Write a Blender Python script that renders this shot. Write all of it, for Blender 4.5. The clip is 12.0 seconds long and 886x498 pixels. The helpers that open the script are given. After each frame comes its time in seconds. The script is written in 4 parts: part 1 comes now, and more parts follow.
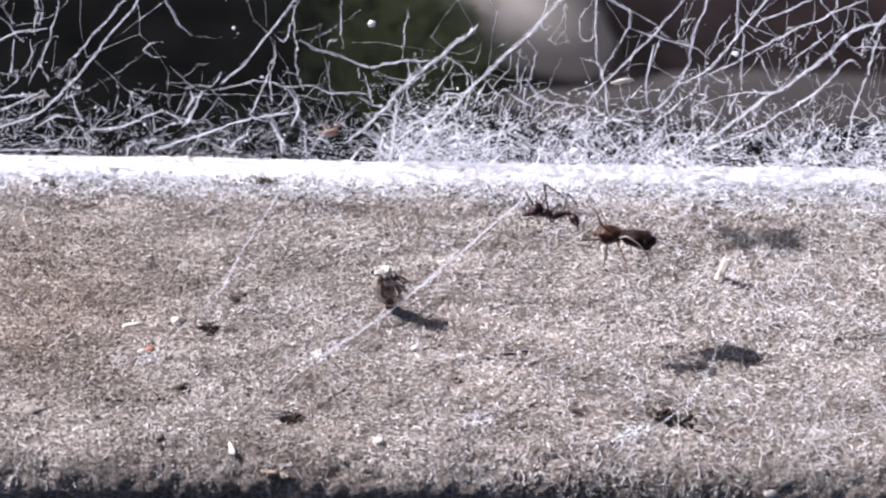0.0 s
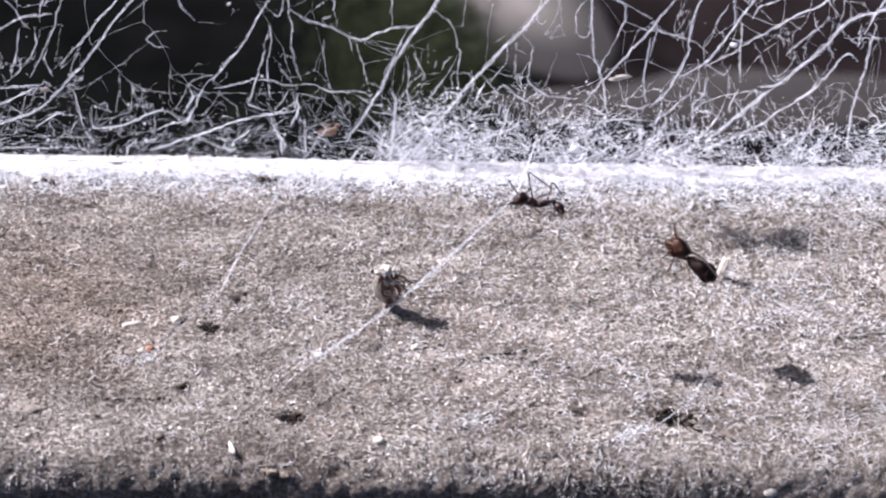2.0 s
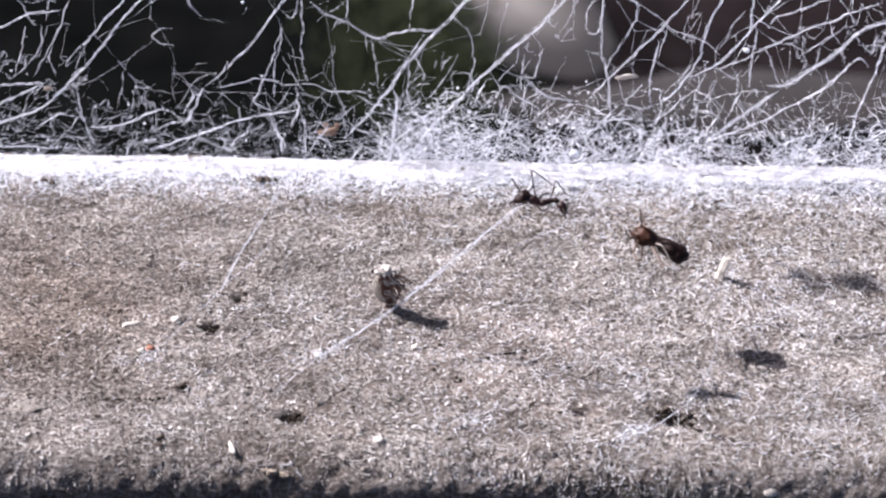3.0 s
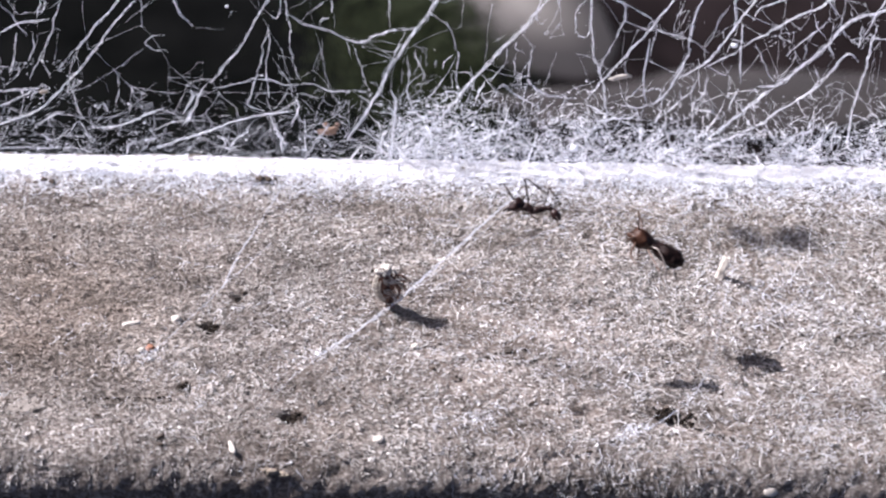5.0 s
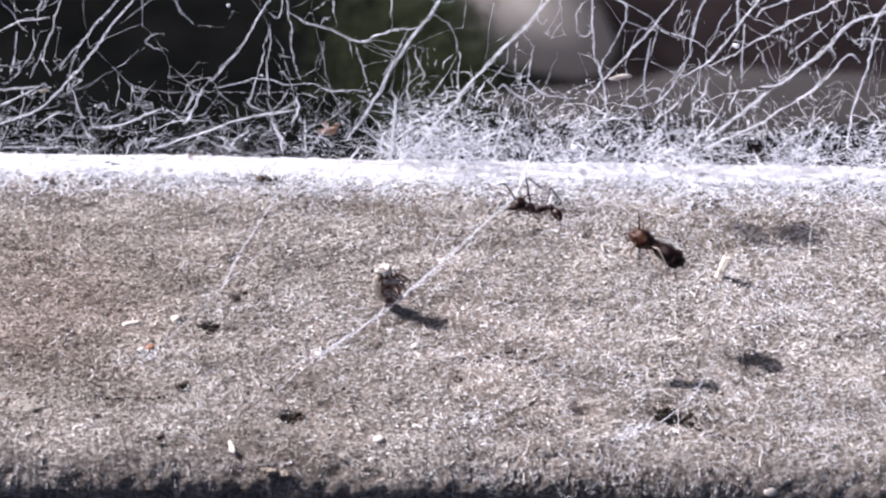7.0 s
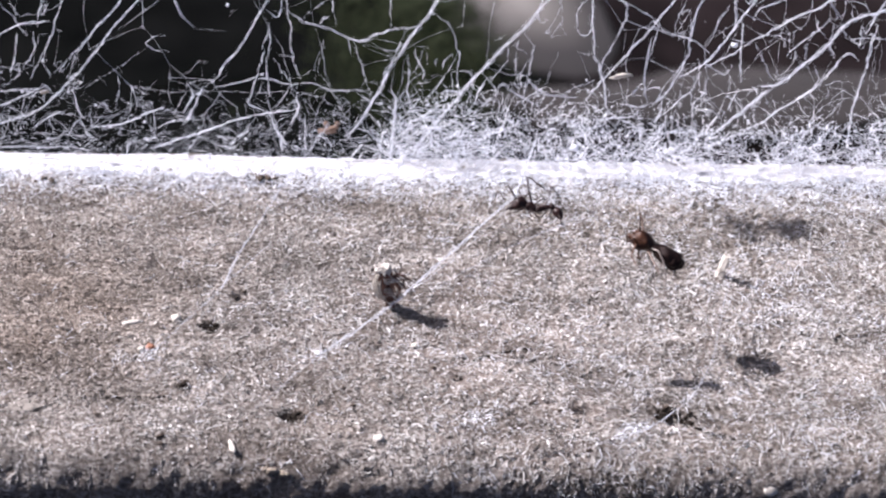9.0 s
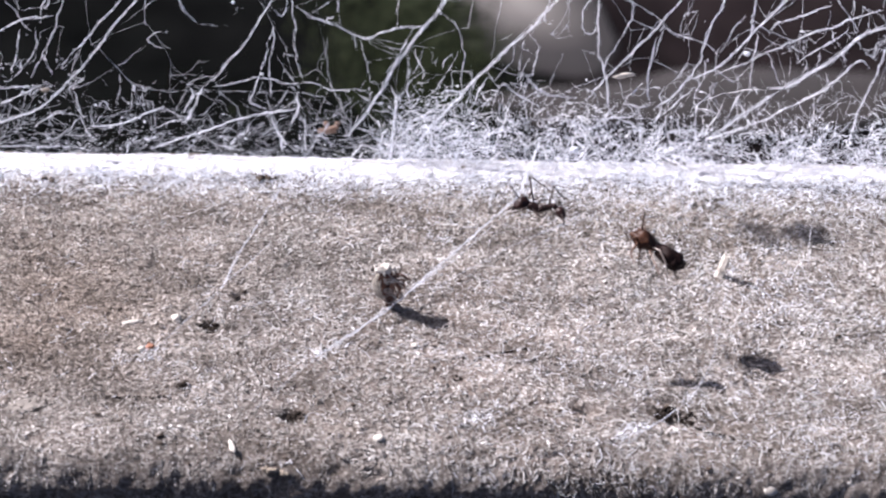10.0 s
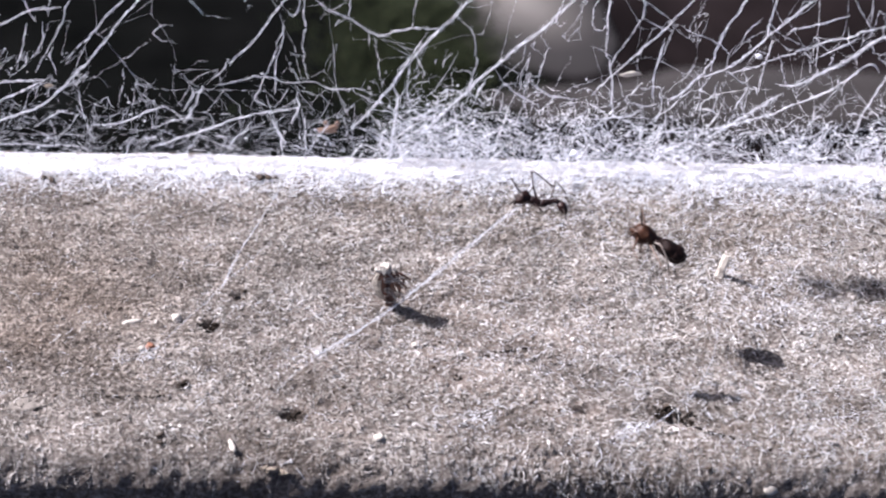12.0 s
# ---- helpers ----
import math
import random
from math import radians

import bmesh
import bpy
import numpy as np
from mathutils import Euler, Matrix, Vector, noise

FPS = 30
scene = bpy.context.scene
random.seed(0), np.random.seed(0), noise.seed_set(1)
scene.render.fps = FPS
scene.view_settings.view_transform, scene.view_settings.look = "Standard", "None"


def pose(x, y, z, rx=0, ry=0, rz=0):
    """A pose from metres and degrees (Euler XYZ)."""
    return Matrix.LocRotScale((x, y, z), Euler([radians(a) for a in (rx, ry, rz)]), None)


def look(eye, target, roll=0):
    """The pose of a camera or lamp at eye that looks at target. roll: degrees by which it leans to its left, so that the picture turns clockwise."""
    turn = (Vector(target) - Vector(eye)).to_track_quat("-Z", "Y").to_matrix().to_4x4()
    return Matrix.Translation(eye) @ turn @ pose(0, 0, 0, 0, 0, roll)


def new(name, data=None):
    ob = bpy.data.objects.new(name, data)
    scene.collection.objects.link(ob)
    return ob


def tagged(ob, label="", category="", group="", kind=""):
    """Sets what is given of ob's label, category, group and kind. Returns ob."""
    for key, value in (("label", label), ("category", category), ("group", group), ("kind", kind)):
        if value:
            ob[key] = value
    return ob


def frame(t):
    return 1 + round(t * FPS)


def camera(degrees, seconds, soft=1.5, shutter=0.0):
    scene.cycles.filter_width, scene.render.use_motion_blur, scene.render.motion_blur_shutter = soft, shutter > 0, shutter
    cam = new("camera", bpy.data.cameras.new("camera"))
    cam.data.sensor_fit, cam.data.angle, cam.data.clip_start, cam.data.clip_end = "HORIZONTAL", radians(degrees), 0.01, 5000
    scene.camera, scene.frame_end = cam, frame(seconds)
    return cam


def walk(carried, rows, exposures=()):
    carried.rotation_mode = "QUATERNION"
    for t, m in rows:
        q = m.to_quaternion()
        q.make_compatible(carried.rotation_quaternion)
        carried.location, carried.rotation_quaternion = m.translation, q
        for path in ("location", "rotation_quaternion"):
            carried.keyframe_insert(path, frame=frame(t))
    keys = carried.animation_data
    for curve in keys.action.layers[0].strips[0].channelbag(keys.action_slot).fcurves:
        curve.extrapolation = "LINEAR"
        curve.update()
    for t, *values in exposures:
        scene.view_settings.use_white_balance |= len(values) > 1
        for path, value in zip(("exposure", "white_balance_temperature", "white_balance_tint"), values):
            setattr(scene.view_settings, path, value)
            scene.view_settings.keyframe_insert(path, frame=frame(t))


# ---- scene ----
cam = camera(28, 12.0, soft=2.25)
EYE = (0.0, -0.11147, 0.10037)
# the stand sinks by a hair: seconds, aim on the board in millimetres
AIM = ((0.0, 0.21), (1.0, 0.14), (3.0, 0.10), (5.0, 0.02), (7.0, 0.0), (9.0, -0.10), (11.0, -0.13), (12.0, -0.18))
walk(cam, [(t, look(EYE, (0.0, y * 0.001, 0.0), 0.9)) for t, y in AIM], [(0.0, 1.28, 6000, 18), (12.0, 1.28, 6000, 18)])
cam.data.dof.use_dof = True
cam.data.dof.focus_distance = 0.145
cam.data.dof.aperture_fstop = 62.0

# ---- world and sun: the light comes low from behind on the left ----
SUN_WAY = Vector((1.0, -0.44, -1.0)).normalized()
world = bpy.data.worlds.new("sky")
scene.world = world
world.use_nodes = True
sky = world.node_tree.nodes.new("ShaderNodeTexSky")
sky.sky_type = "NISHITA"
sky.sun_disc = False
sky.air_density = 0.6
sky.dust_density = 3.5
sky.ozone_density = 0.5
sky.sun_elevation = math.asin(-SUN_WAY.z)
sky.sun_rotation = math.atan2(-SUN_WAY.x, -SUN_WAY.y)
world.node_tree.links.new(sky.outputs[0], world.node_tree.nodes["Background"].inputs[0])
world.node_tree.nodes["Background"].inputs[1].default_value = 0.05
sun = new("sun", bpy.data.lights.new("sun", "SUN"))
sun.data.energy = 5.0
sun.data.angle = radians(0.7)
sun.data.color = (1.0, 0.96, 0.91)
sun.matrix_world = look((0, 0, 0), SUN_WAY)

# ---- materials ----


def material(name):
    m = bpy.data.materials.new(name)
    m.use_nodes = True
    return m, m.node_tree.nodes, m.node_tree.links, m.node_tree.nodes["Principled BSDF"]


def ramp(nodes, links, source, stops):
    r = nodes.new("ShaderNodeValToRGB")
    e = r.color_ramp.elements
    while len(e) < len(stops):
        e.new(0.5)
    for slot, (p, c) in zip(e, stops):
        slot.position, slot.color = p, (*c, 1)
    links.new(source, r.inputs[0])
    return r.outputs[0]


def noise_out(nodes, links, scale, detail=5.0, stretch=(1, 1, 1), rough=0.6):
    co = nodes.new("ShaderNodeTexCoord")
    mp = nodes.new("ShaderNodeMapping")
    mp.inputs["Scale"].default_value = stretch
    links.new(co.outputs["Object"], mp.inputs["Vector"])
    n = nodes.new("ShaderNodeTexNoise")
    n.inputs["Scale"].default_value = scale
    n.inputs["Detail"].default_value = detail
    n.inputs["Roughness"].default_value = rough
    links.new(mp.outputs[0], n.inputs["Vector"])
    return n.outputs["Fac"]


def mixed(nodes, links, fac, a, b, mode="MIX"):
    n = nodes.new("ShaderNodeMix")
    n.data_type, n.blend_type = "RGBA", mode
    for sock, val in ((n.inputs[0], fac), (n.inputs[6], a), (n.inputs[7], b)):
        if isinstance(val, (int, float)):
            sock.default_value = val
        elif isinstance(val, tuple):
            sock.default_value = (*val, 1)
        else:
            links.new(val, sock)
    return n.outputs[2]


def bumped(nodes, links, bsdf, source, strength, distance):
    b = nodes.new("ShaderNodeBump")
    b.inputs["Strength"].default_value = strength
    b.inputs["Distance"].default_value = distance
    links.new(source, b.inputs["Height"])
    links.new(b.outputs[0], bsdf.inputs["Normal"])


def simple(name, low, high, scale, roughness=0.5, stretch=(1, 1, 1), bump=0.0, spec=0.5):
    """A colour that wanders between two tones, at two scales."""
    m, n, l, b = material(name)
    big = noise_out(n, l, scale, 4, stretch)
    fine = noise_out(n, l, scale * 6, 5, stretch)
    col = ramp(n, l, big, ((0.3, low), (0.7, high)))
    col = mixed(n, l, 0.35, col, ramp(n, l, fine, ((0.35, low), (0.65, high))))
    l.new(col, b.inputs["Base Color"])
    b.inputs["Roughness"].default_value = roughness
    b.inputs["Specular IOR Level"].default_value = spec
    if bump:
        bumped(n, l, b, fine, 0.6, bump)
    return m


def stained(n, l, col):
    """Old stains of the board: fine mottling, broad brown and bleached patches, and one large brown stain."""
    mottle = noise_out(n, l, 260, 4, (0.45, 1, 1))
    col = mixed(n, l, 1.0, col, ramp(n, l, mottle, ((0.3, (0.46, 0.445, 0.43)), (0.5, (0.84, 0.835, 0.83)), (0.68, (1.2, 1.2, 1.2)))), "MULTIPLY")
    broad = noise_out(n, l, 38, 4, (0.6, 1, 1))
    col = mixed(n, l, 1.0, col, ramp(n, l, broad, ((0.35, (0.84, 0.79, 0.745)), (0.52, (1, 1, 1)), (0.68, (1.14, 1.14, 1.15)))), "MULTIPLY")
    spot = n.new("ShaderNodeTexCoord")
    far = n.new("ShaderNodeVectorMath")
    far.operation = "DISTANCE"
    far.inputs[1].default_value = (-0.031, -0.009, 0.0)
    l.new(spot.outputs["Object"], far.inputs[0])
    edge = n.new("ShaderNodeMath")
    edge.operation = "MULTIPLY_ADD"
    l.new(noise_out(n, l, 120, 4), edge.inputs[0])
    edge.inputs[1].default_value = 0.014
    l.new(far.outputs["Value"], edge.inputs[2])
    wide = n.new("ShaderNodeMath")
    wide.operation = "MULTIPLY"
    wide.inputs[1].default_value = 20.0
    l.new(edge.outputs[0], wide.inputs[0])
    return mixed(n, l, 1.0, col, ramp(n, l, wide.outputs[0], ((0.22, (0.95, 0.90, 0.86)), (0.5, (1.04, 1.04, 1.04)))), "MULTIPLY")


def wood_material():
    m, n, l, b = material("weathered grey wood")
    grain = noise_out(n, l, 90, 6, (1, 6, 6), 0.65)
    fleck = noise_out(n, l, 3300, 5, (0.8, 1, 1), 0.8)
    patch = noise_out(n, l, 28, 4)
    stain = noise_out(n, l, 70, 5, (0.5, 1.2, 1))
    col = ramp(n, l, grain, ((0.25, (0.135, 0.106, 0.090)), (0.5, (0.24, 0.21, 0.188)), (0.75, (0.36, 0.33, 0.31))))
    col = mixed(n, l, 0.7, col, ramp(n, l, fleck, ((0.38, (0.03, 0.025, 0.023)), (0.5, (0.24, 0.21, 0.19)), (0.61, (0.78, 0.74, 0.70)))))
    col = mixed(n, l, ramp(n, l, patch, ((0.45, (0, 0, 0)), (0.7, (0.45, 0.45, 0.45)))), col, (0.24, 0.175, 0.14))
    col = mixed(n, l, ramp(n, l, stain, ((0.56, (0, 0, 0)), (0.72, (0.5, 0.5, 0.5)))), col, (0.13, 0.105, 0.085))
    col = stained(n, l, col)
    crack = noise_out(n, l, 330, 3, (0.14, 1.5, 1))
    col = mixed(n, l, ramp(n, l, crack, ((0.485, (0, 0, 0)), (0.5, (0.4, 0.4, 0.4)), (0.515, (0, 0, 0)))), col, (0.06, 0.05, 0.044))
    l.new(col, b.inputs["Base Color"])
    b.inputs["Roughness"].default_value = 0.9
    b.inputs["Specular IOR Level"].default_value = 0.2
    bumped(n, l, b, fleck, 1.0, 0.0005)
    return m


def fibre_material(name, tones, roughness=0.5, of_board=False):
    m, n, l, b = material(name)
    g = n.new("ShaderNodeNewGeometry")
    col = ramp(n, l, g.outputs["Random Per Island"], tones)
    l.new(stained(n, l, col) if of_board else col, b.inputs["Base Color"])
    b.inputs["Roughness"].default_value = roughness
    b.inputs["Specular IOR Level"].default_value = 0.4
    return m


def ground_material():
    m, n, l, b = material("garden soil with painted shade")
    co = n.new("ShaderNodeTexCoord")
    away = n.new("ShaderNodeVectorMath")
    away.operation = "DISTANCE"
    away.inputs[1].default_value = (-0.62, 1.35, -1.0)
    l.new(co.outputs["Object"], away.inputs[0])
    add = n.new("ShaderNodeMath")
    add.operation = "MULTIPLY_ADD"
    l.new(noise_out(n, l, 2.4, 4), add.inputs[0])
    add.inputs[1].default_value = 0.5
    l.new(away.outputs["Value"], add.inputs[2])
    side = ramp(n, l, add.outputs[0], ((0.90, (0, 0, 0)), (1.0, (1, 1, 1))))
    # shade is painted into this soil: near black inside the ragged circle
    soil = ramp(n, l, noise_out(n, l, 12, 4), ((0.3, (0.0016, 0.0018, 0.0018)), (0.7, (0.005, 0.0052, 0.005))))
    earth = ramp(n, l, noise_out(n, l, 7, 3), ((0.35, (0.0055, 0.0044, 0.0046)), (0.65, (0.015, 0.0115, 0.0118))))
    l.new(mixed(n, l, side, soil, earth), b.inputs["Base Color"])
    b.inputs["Roughness"].default_value = 1.0
    b.inputs["Specular IOR Level"].default_value = 0.0
    return m


def sunk_stone():
    """A pale stone whose rim is covered by soil."""
    m, n, l, b = material("pale sandstone")
    co = n.new("ShaderNodeTexCoord")
    ln = n.new("ShaderNodeVectorMath")
    ln.operation = "LENGTH"
    mp = n.new("ShaderNodeMapping")
    mp.inputs["Scale"].default_value = (1 / 0.088, 1 / 0.155, 0)
    mp.inputs["Location"].default_value = (-0.1, 0.0, 0)
    l.new(co.outputs["Object"], mp.inputs[0])
    l.new(mp.outputs[0], ln.inputs[0])
    pale = ramp(n, l, noise_out(n, l, 14, 4), ((0.3, (0.10, 0.089, 0.081)), (0.7, (0.17, 0.155, 0.143))))
    l.new(mixed(n, l, ramp(n, l, ln.outputs["Value"], ((0.0, (0, 0, 0)), (0.78, (1, 1, 1)))), pale, (0.012, 0.0096, 0.0095)), b.inputs["Base Color"])
    b.inputs["Roughness"].default_value = 0.95
    return m


WOOD = wood_material()
FUZZ = fibre_material("raised wood fibres", ((0.0, (0.06, 0.050, 0.042)), (0.25, (0.29, 0.262, 0.237)), (0.7, (0.56, 0.53, 0.505)), (1.0, (0.84, 0.82, 0.80))), 0.95, True)
FUZZ.node_tree.nodes["Principled BSDF"].inputs["Specular IOR Level"].default_value = 0.1
SILK = fibre_material("dusty spider silk", ((0.0, (0.71, 0.73, 0.81)), (0.5, (0.84, 0.85, 0.91)), (1.0, (0.93, 0.93, 0.95))), 0.35)
PALE_SILK = fibre_material("pale curled fibre", ((0.0, (0.46, 0.43, 0.40)), (0.6, (0.70, 0.68, 0.66)), (1.0, (0.86, 0.85, 0.85))), 0.6)
SILK_FINE = fibre_material("thin clear silk", ((0.0, (0.76, 0.78, 0.87)), (1.0, (0.94, 0.945, 0.97))), 0.3)
SILK_FINE.node_tree.nodes["Principled BSDF"].inputs["Alpha"].default_value = 0.6
MAT = simple("felted silk and dust", (0.39, 0.377, 0.388), (0.55, 0.54, 0.56), 420, 0.8, (0.5, 1, 1), 0.00007)
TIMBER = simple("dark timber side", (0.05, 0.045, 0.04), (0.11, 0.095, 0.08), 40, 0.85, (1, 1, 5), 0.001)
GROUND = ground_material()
STONE = sunk_stone()
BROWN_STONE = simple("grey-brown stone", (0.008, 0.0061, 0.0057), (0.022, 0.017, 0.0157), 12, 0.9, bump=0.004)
LEAF = simple("dark green leaves", (0.013, 0.016, 0.009), (0.030, 0.035, 0.020), 30, 1.0, spec=0.0)
ANT_SHELL = simple("black ant shell", (0.006, 0.003, 0.003), (0.032, 0.012, 0.010), 1500, 0.42, bump=0.00001, spec=0.25)
ANT_LIMB = simple("dark brown ant limb", (0.016, 0.010, 0.009), (0.06, 0.036, 0.028), 2500, 0.4)
CARAPACE = simple("red-brown spider shell", (0.016, 0.007, 0.004), (0.070, 0.026, 0.012), 1600, 0.55, bump=0.00001, spec=0.25)
ABDOMEN = simple("dark brown abdomen", (0.005, 0.003, 0.003), (0.022, 0.010, 0.008), 1300, 0.65, bump=0.00002, spec=0.12)
SPIDER_LEG = simple("reddish spider leg", (0.05, 0.025, 0.017), (0.15, 0.085, 0.055), 1800, 0.4)
LEG_TIP = simple("dark spider leg", (0.03, 0.018, 0.012), (0.10, 0.055, 0.035), 1800, 0.4)
PALE_LEG = simple("whitish spider leg", (0.17, 0.135, 0.115), (0.34, 0.29, 0.26), 1800, 0.4)
HUSK = simple("dry brown husk", (0.030, 0.011, 0.007), (0.22, 0.100, 0.066), 1400, 0.6, bump=0.00004)
PALE = simple("bleached plant fibre", (0.34, 0.30, 0.25), (0.66, 0.61, 0.55), 1500, 0.6, bump=0.00003)
CAP = simple("dusty silk cap", (0.30, 0.26, 0.23), (0.66, 0.62, 0.57), 2600, 0.9, bump=0.00006, spec=0.1)
CRUMB = simple("dark crumbs", (0.02, 0.014, 0.01), (0.09, 0.06, 0.04), 2000, 0.8, bump=0.00004)
HOLLOW_BLACK = simple("black of hollows and cracks", (0.006, 0.005, 0.004), (0.03, 0.022, 0.017), 2000, 0.9, bump=0.00004, spec=0.1)
RUST = simple("orange-brown scrap", (0.14, 0.05, 0.03), (0.34, 0.16, 0.09), 1800, 0.6)
CRUST = simple("thin dry crust", (0.19, 0.165, 0.142), (0.27, 0.238, 0.21), 1500, 0.9, bump=0.0002)
LEAF_SCRAP = simple("torn brown leaf", (0.07, 0.035, 0.022), (0.30, 0.19, 0.13), 1500, 0.7)
TAN = simple("tan scrap", (0.15, 0.122, 0.095), (0.38, 0.32, 0.255), 2600, 0.9, bump=0.00012, spec=0.2)

# ---- mesh helpers: shapes are given in millimetres ----
MM = 0.001
RNG = np.random.default_rng(7)


def mesh_from(name, verts, faces, mat, smooth=True):
    me = bpy.data.meshes.new(name)
    me.from_pydata((np.asarray(verts, float) * MM).tolist(), [], np.asarray(faces).tolist() if isinstance(faces, np.ndarray) else faces)
    me.materials.append(mat)
    if smooth:
        me.polygons.foreach_set("use_smooth", [True] * len(me.polygons))
    me.update()
    return me


def part(name, me, parent=None, label=""):
    """Links a mesh as one object, under a thing if one is given."""
    ob = new(name, me)
    if parent:
        ob.parent = parent
    return tagged(ob, label)


def tubes(paths, radii, sides=4):
    """Tubes along many paths of equal length: (n, k, 3) points and (n, k) radii."""
    p = np.asarray(paths, float)
    n, k, _ = p.shape
    r = np.broadcast_to(np.asarray(radii, float).reshape(n, -1), (n, k))
    d = np.gradient(p, axis=1)
    d /= np.linalg.norm(d, axis=2, keepdims=True) + 1e-9
    ref = np.where(np.abs(d[..., 2:3]) < 0.8, np.array([0.0, 0, 1]), np.array([1.0, 0, 0]))
    a = np.cross(d, ref)
    a /= np.linalg.norm(a, axis=2, keepdims=True) + 1e-9
    b = np.cross(d, a)
    ang = np.arange(sides) * 2 * np.pi / sides
    ring = a[:, :, None] * np.cos(ang)[:, None] + b[:, :, None] * np.sin(ang)[:, None]
    v = (p[:, :, None] + ring * r[:, :, None, None]).reshape(-1, 3)
    i = np.arange(n)[:, None, None] * k * sides + np.arange(k - 1)[None, :, None] * sides
    s, s2 = np.arange(sides), (np.arange(sides) + 1) % sides
    f = np.stack([i + s, i + s2, i + s2 + sides, i + s + sides], -1).reshape(-1, 4)
    return v, f


class Heap:
    """Gathers pieces of one mesh."""

    def __init__(self):
        self.v, self.f, self.n = [], [], 0

    def add(self, v, f):
        v = np.asarray(v, float)
        self.v.append(v)
        self.f += [[int(i) + self.n for i in q] for q in f]
        self.n += len(v)
        return self

    def mesh(self, name, mat, smooth=True):
        return mesh_from(name, np.concatenate(self.v), self.f, mat, smooth)


def smooth_path(pts, k):
    """k points on a rounded line through pts."""
    p = np.asarray(pts, float)
    if len(p) == 2:
        return p[0] + (p[1] - p[0]) * np.linspace(0, 1, k)[:, None]
    t = np.concatenate([[0], np.cumsum(np.linalg.norm(np.diff(p, axis=0), axis=1))])
    s = np.linspace(0, t[-1], k * 3)
    q = np.stack([np.interp(s, t, p[:, j]) for j in range(p.shape[1])], 1)
    w = max(3, k // 4) | 1
    pad = np.concatenate([np.repeat(q[:1], w, 0), q, np.repeat(q[-1:], w, 0)])
    sm = np.stack([np.convolve(pad[:, j], np.ones(w) / w, "same")[w:-w] for j in range(p.shape[1])], 1)
    sm[0], sm[-1] = p[0], p[-1]
    return sm[np.linspace(0, len(sm) - 1, k).astype(int)]


def limb(pts, r0, r1, k=14, sides=8, knobs=()):
    """A tapered limb with thicker joints, closed at the ends by its taper."""
    path = smooth_path(pts, k)
    u = np.linspace(0, 1, k)
    r = r0 + (r1 - r0) * u
    for at, gain in knobs:
        r = r * (1 + gain * np.exp(-((u - at) / 0.07) ** 2))
    r[0] *= 0.3
    r[-1] *= 0.2
    return tubes(path[None], r[None], sides)


def blob(centre, radii, turn=0.0, lumps=0.06, seed=0, rings=16, sides=20, egg=0.0):
    """An uneven egg; egg > 0 makes it fuller towards +x."""
    th = np.linspace(0.02, np.pi - 0.02, rings)
    ph = np.arange(sides) * 2 * np.pi / sides
    c, s = math.cos(radians(turn)), math.sin(radians(turn))
    v = []
    for a in th:
        for b in ph:
            x, y, z = -math.cos(a), math.sin(a) * math.cos(b), math.sin(a) * math.sin(b)
            w = 1 + lumps * noise.noise(Vector((x * 1.7 + seed, y * 1.7, z * 1.7)))
            e = 1 + egg * x
            q = (x * radii[0] * w, y * radii[1] * w * e, z * radii[2] * w * e)
            v.append((centre[0] + q[0] * c - q[1] * s, centre[1] + q[0] * s + q[1] * c, centre[2] + q[2]))
    f = [(i * sides + j, i * sides + (j + 1) % sides, (i + 1) * sides + (j + 1) % sides, (i + 1) * sides + j) for i in range(rings - 1) for j in range(sides)]
    f += [tuple(range(sides - 1, -1, -1)), tuple(range((rings - 1) * sides, rings * sides))]
    return v, f


# ---- the board: a rail with rounded long edges, its top at z = 0 ----
BACK, FRONT, R_BACK, R_FRONT = 9.5, -21.15, 6.5, 4.0
# hollows in the wood: x, y, length, width, depth, turn
PITS = (
    (-18.6, -9.9, 0.5, 0.42, 1.6, 0), (-11.2, -19.4, 1.0, 0.36, 1.3, -12), (-19.9, -16.5, 0.6, 0.3, 1.1, -10), (-24.0, -17.2, 1.6, 0.3, 0.5, 0),
    (17.7, -18.9, 1.5, 0.5, 0.6, -18), (1.3, -15.2, 0.4, 0.4, 0.4, 0), (-16.5, -6.2, 0.5, 0.45, 0.8, 0), (-24.0, -2.4, 0.45, 0.4, 0.8, 0),
    (-7.6, -23.8, 0.5, 0.22, 0.4, -8), (-4.8, -24.1, 0.5, 0.2, 0.35, -10), (21.5, -20.0, 1.2, 0.3, 0.6, -25), (11.0, -18.4, 1.0, 0.4, 0.6, 0),
)


def front_at(x):
    """The front edge is not quite parallel to the back one."""
    return FRONT + 0.002 * (x + 10)


def wood_height(x, y):
    """Relief of the worn surface, in millimetres."""
    h = 0.30 * noise.noise(Vector((x * 0.08, y * 0.11, 3.0))) + 0.16 * noise.noise(Vector((x * 0.25, y * 0.8, 7.0)))
    h += 0.19 * noise.noise(Vector((x * 0.9, y * 1.6, 1.0))) + 0.12 * noise.noise(Vector((x * 2.6, y * 3.3, 5.0)))
    for px, py, a, b, d, turn in PITS:
        dx, dy = x - px, y - py
        if abs(dx) < 4 and abs(dy) < 3:
            c, s = math.cos(radians(turn)), math.sin(radians(turn))
            h -= d * math.exp(-((dx * c + dy * s) / a) ** 2 - ((dy * c - dx * s) / b) ** 2)
    return h


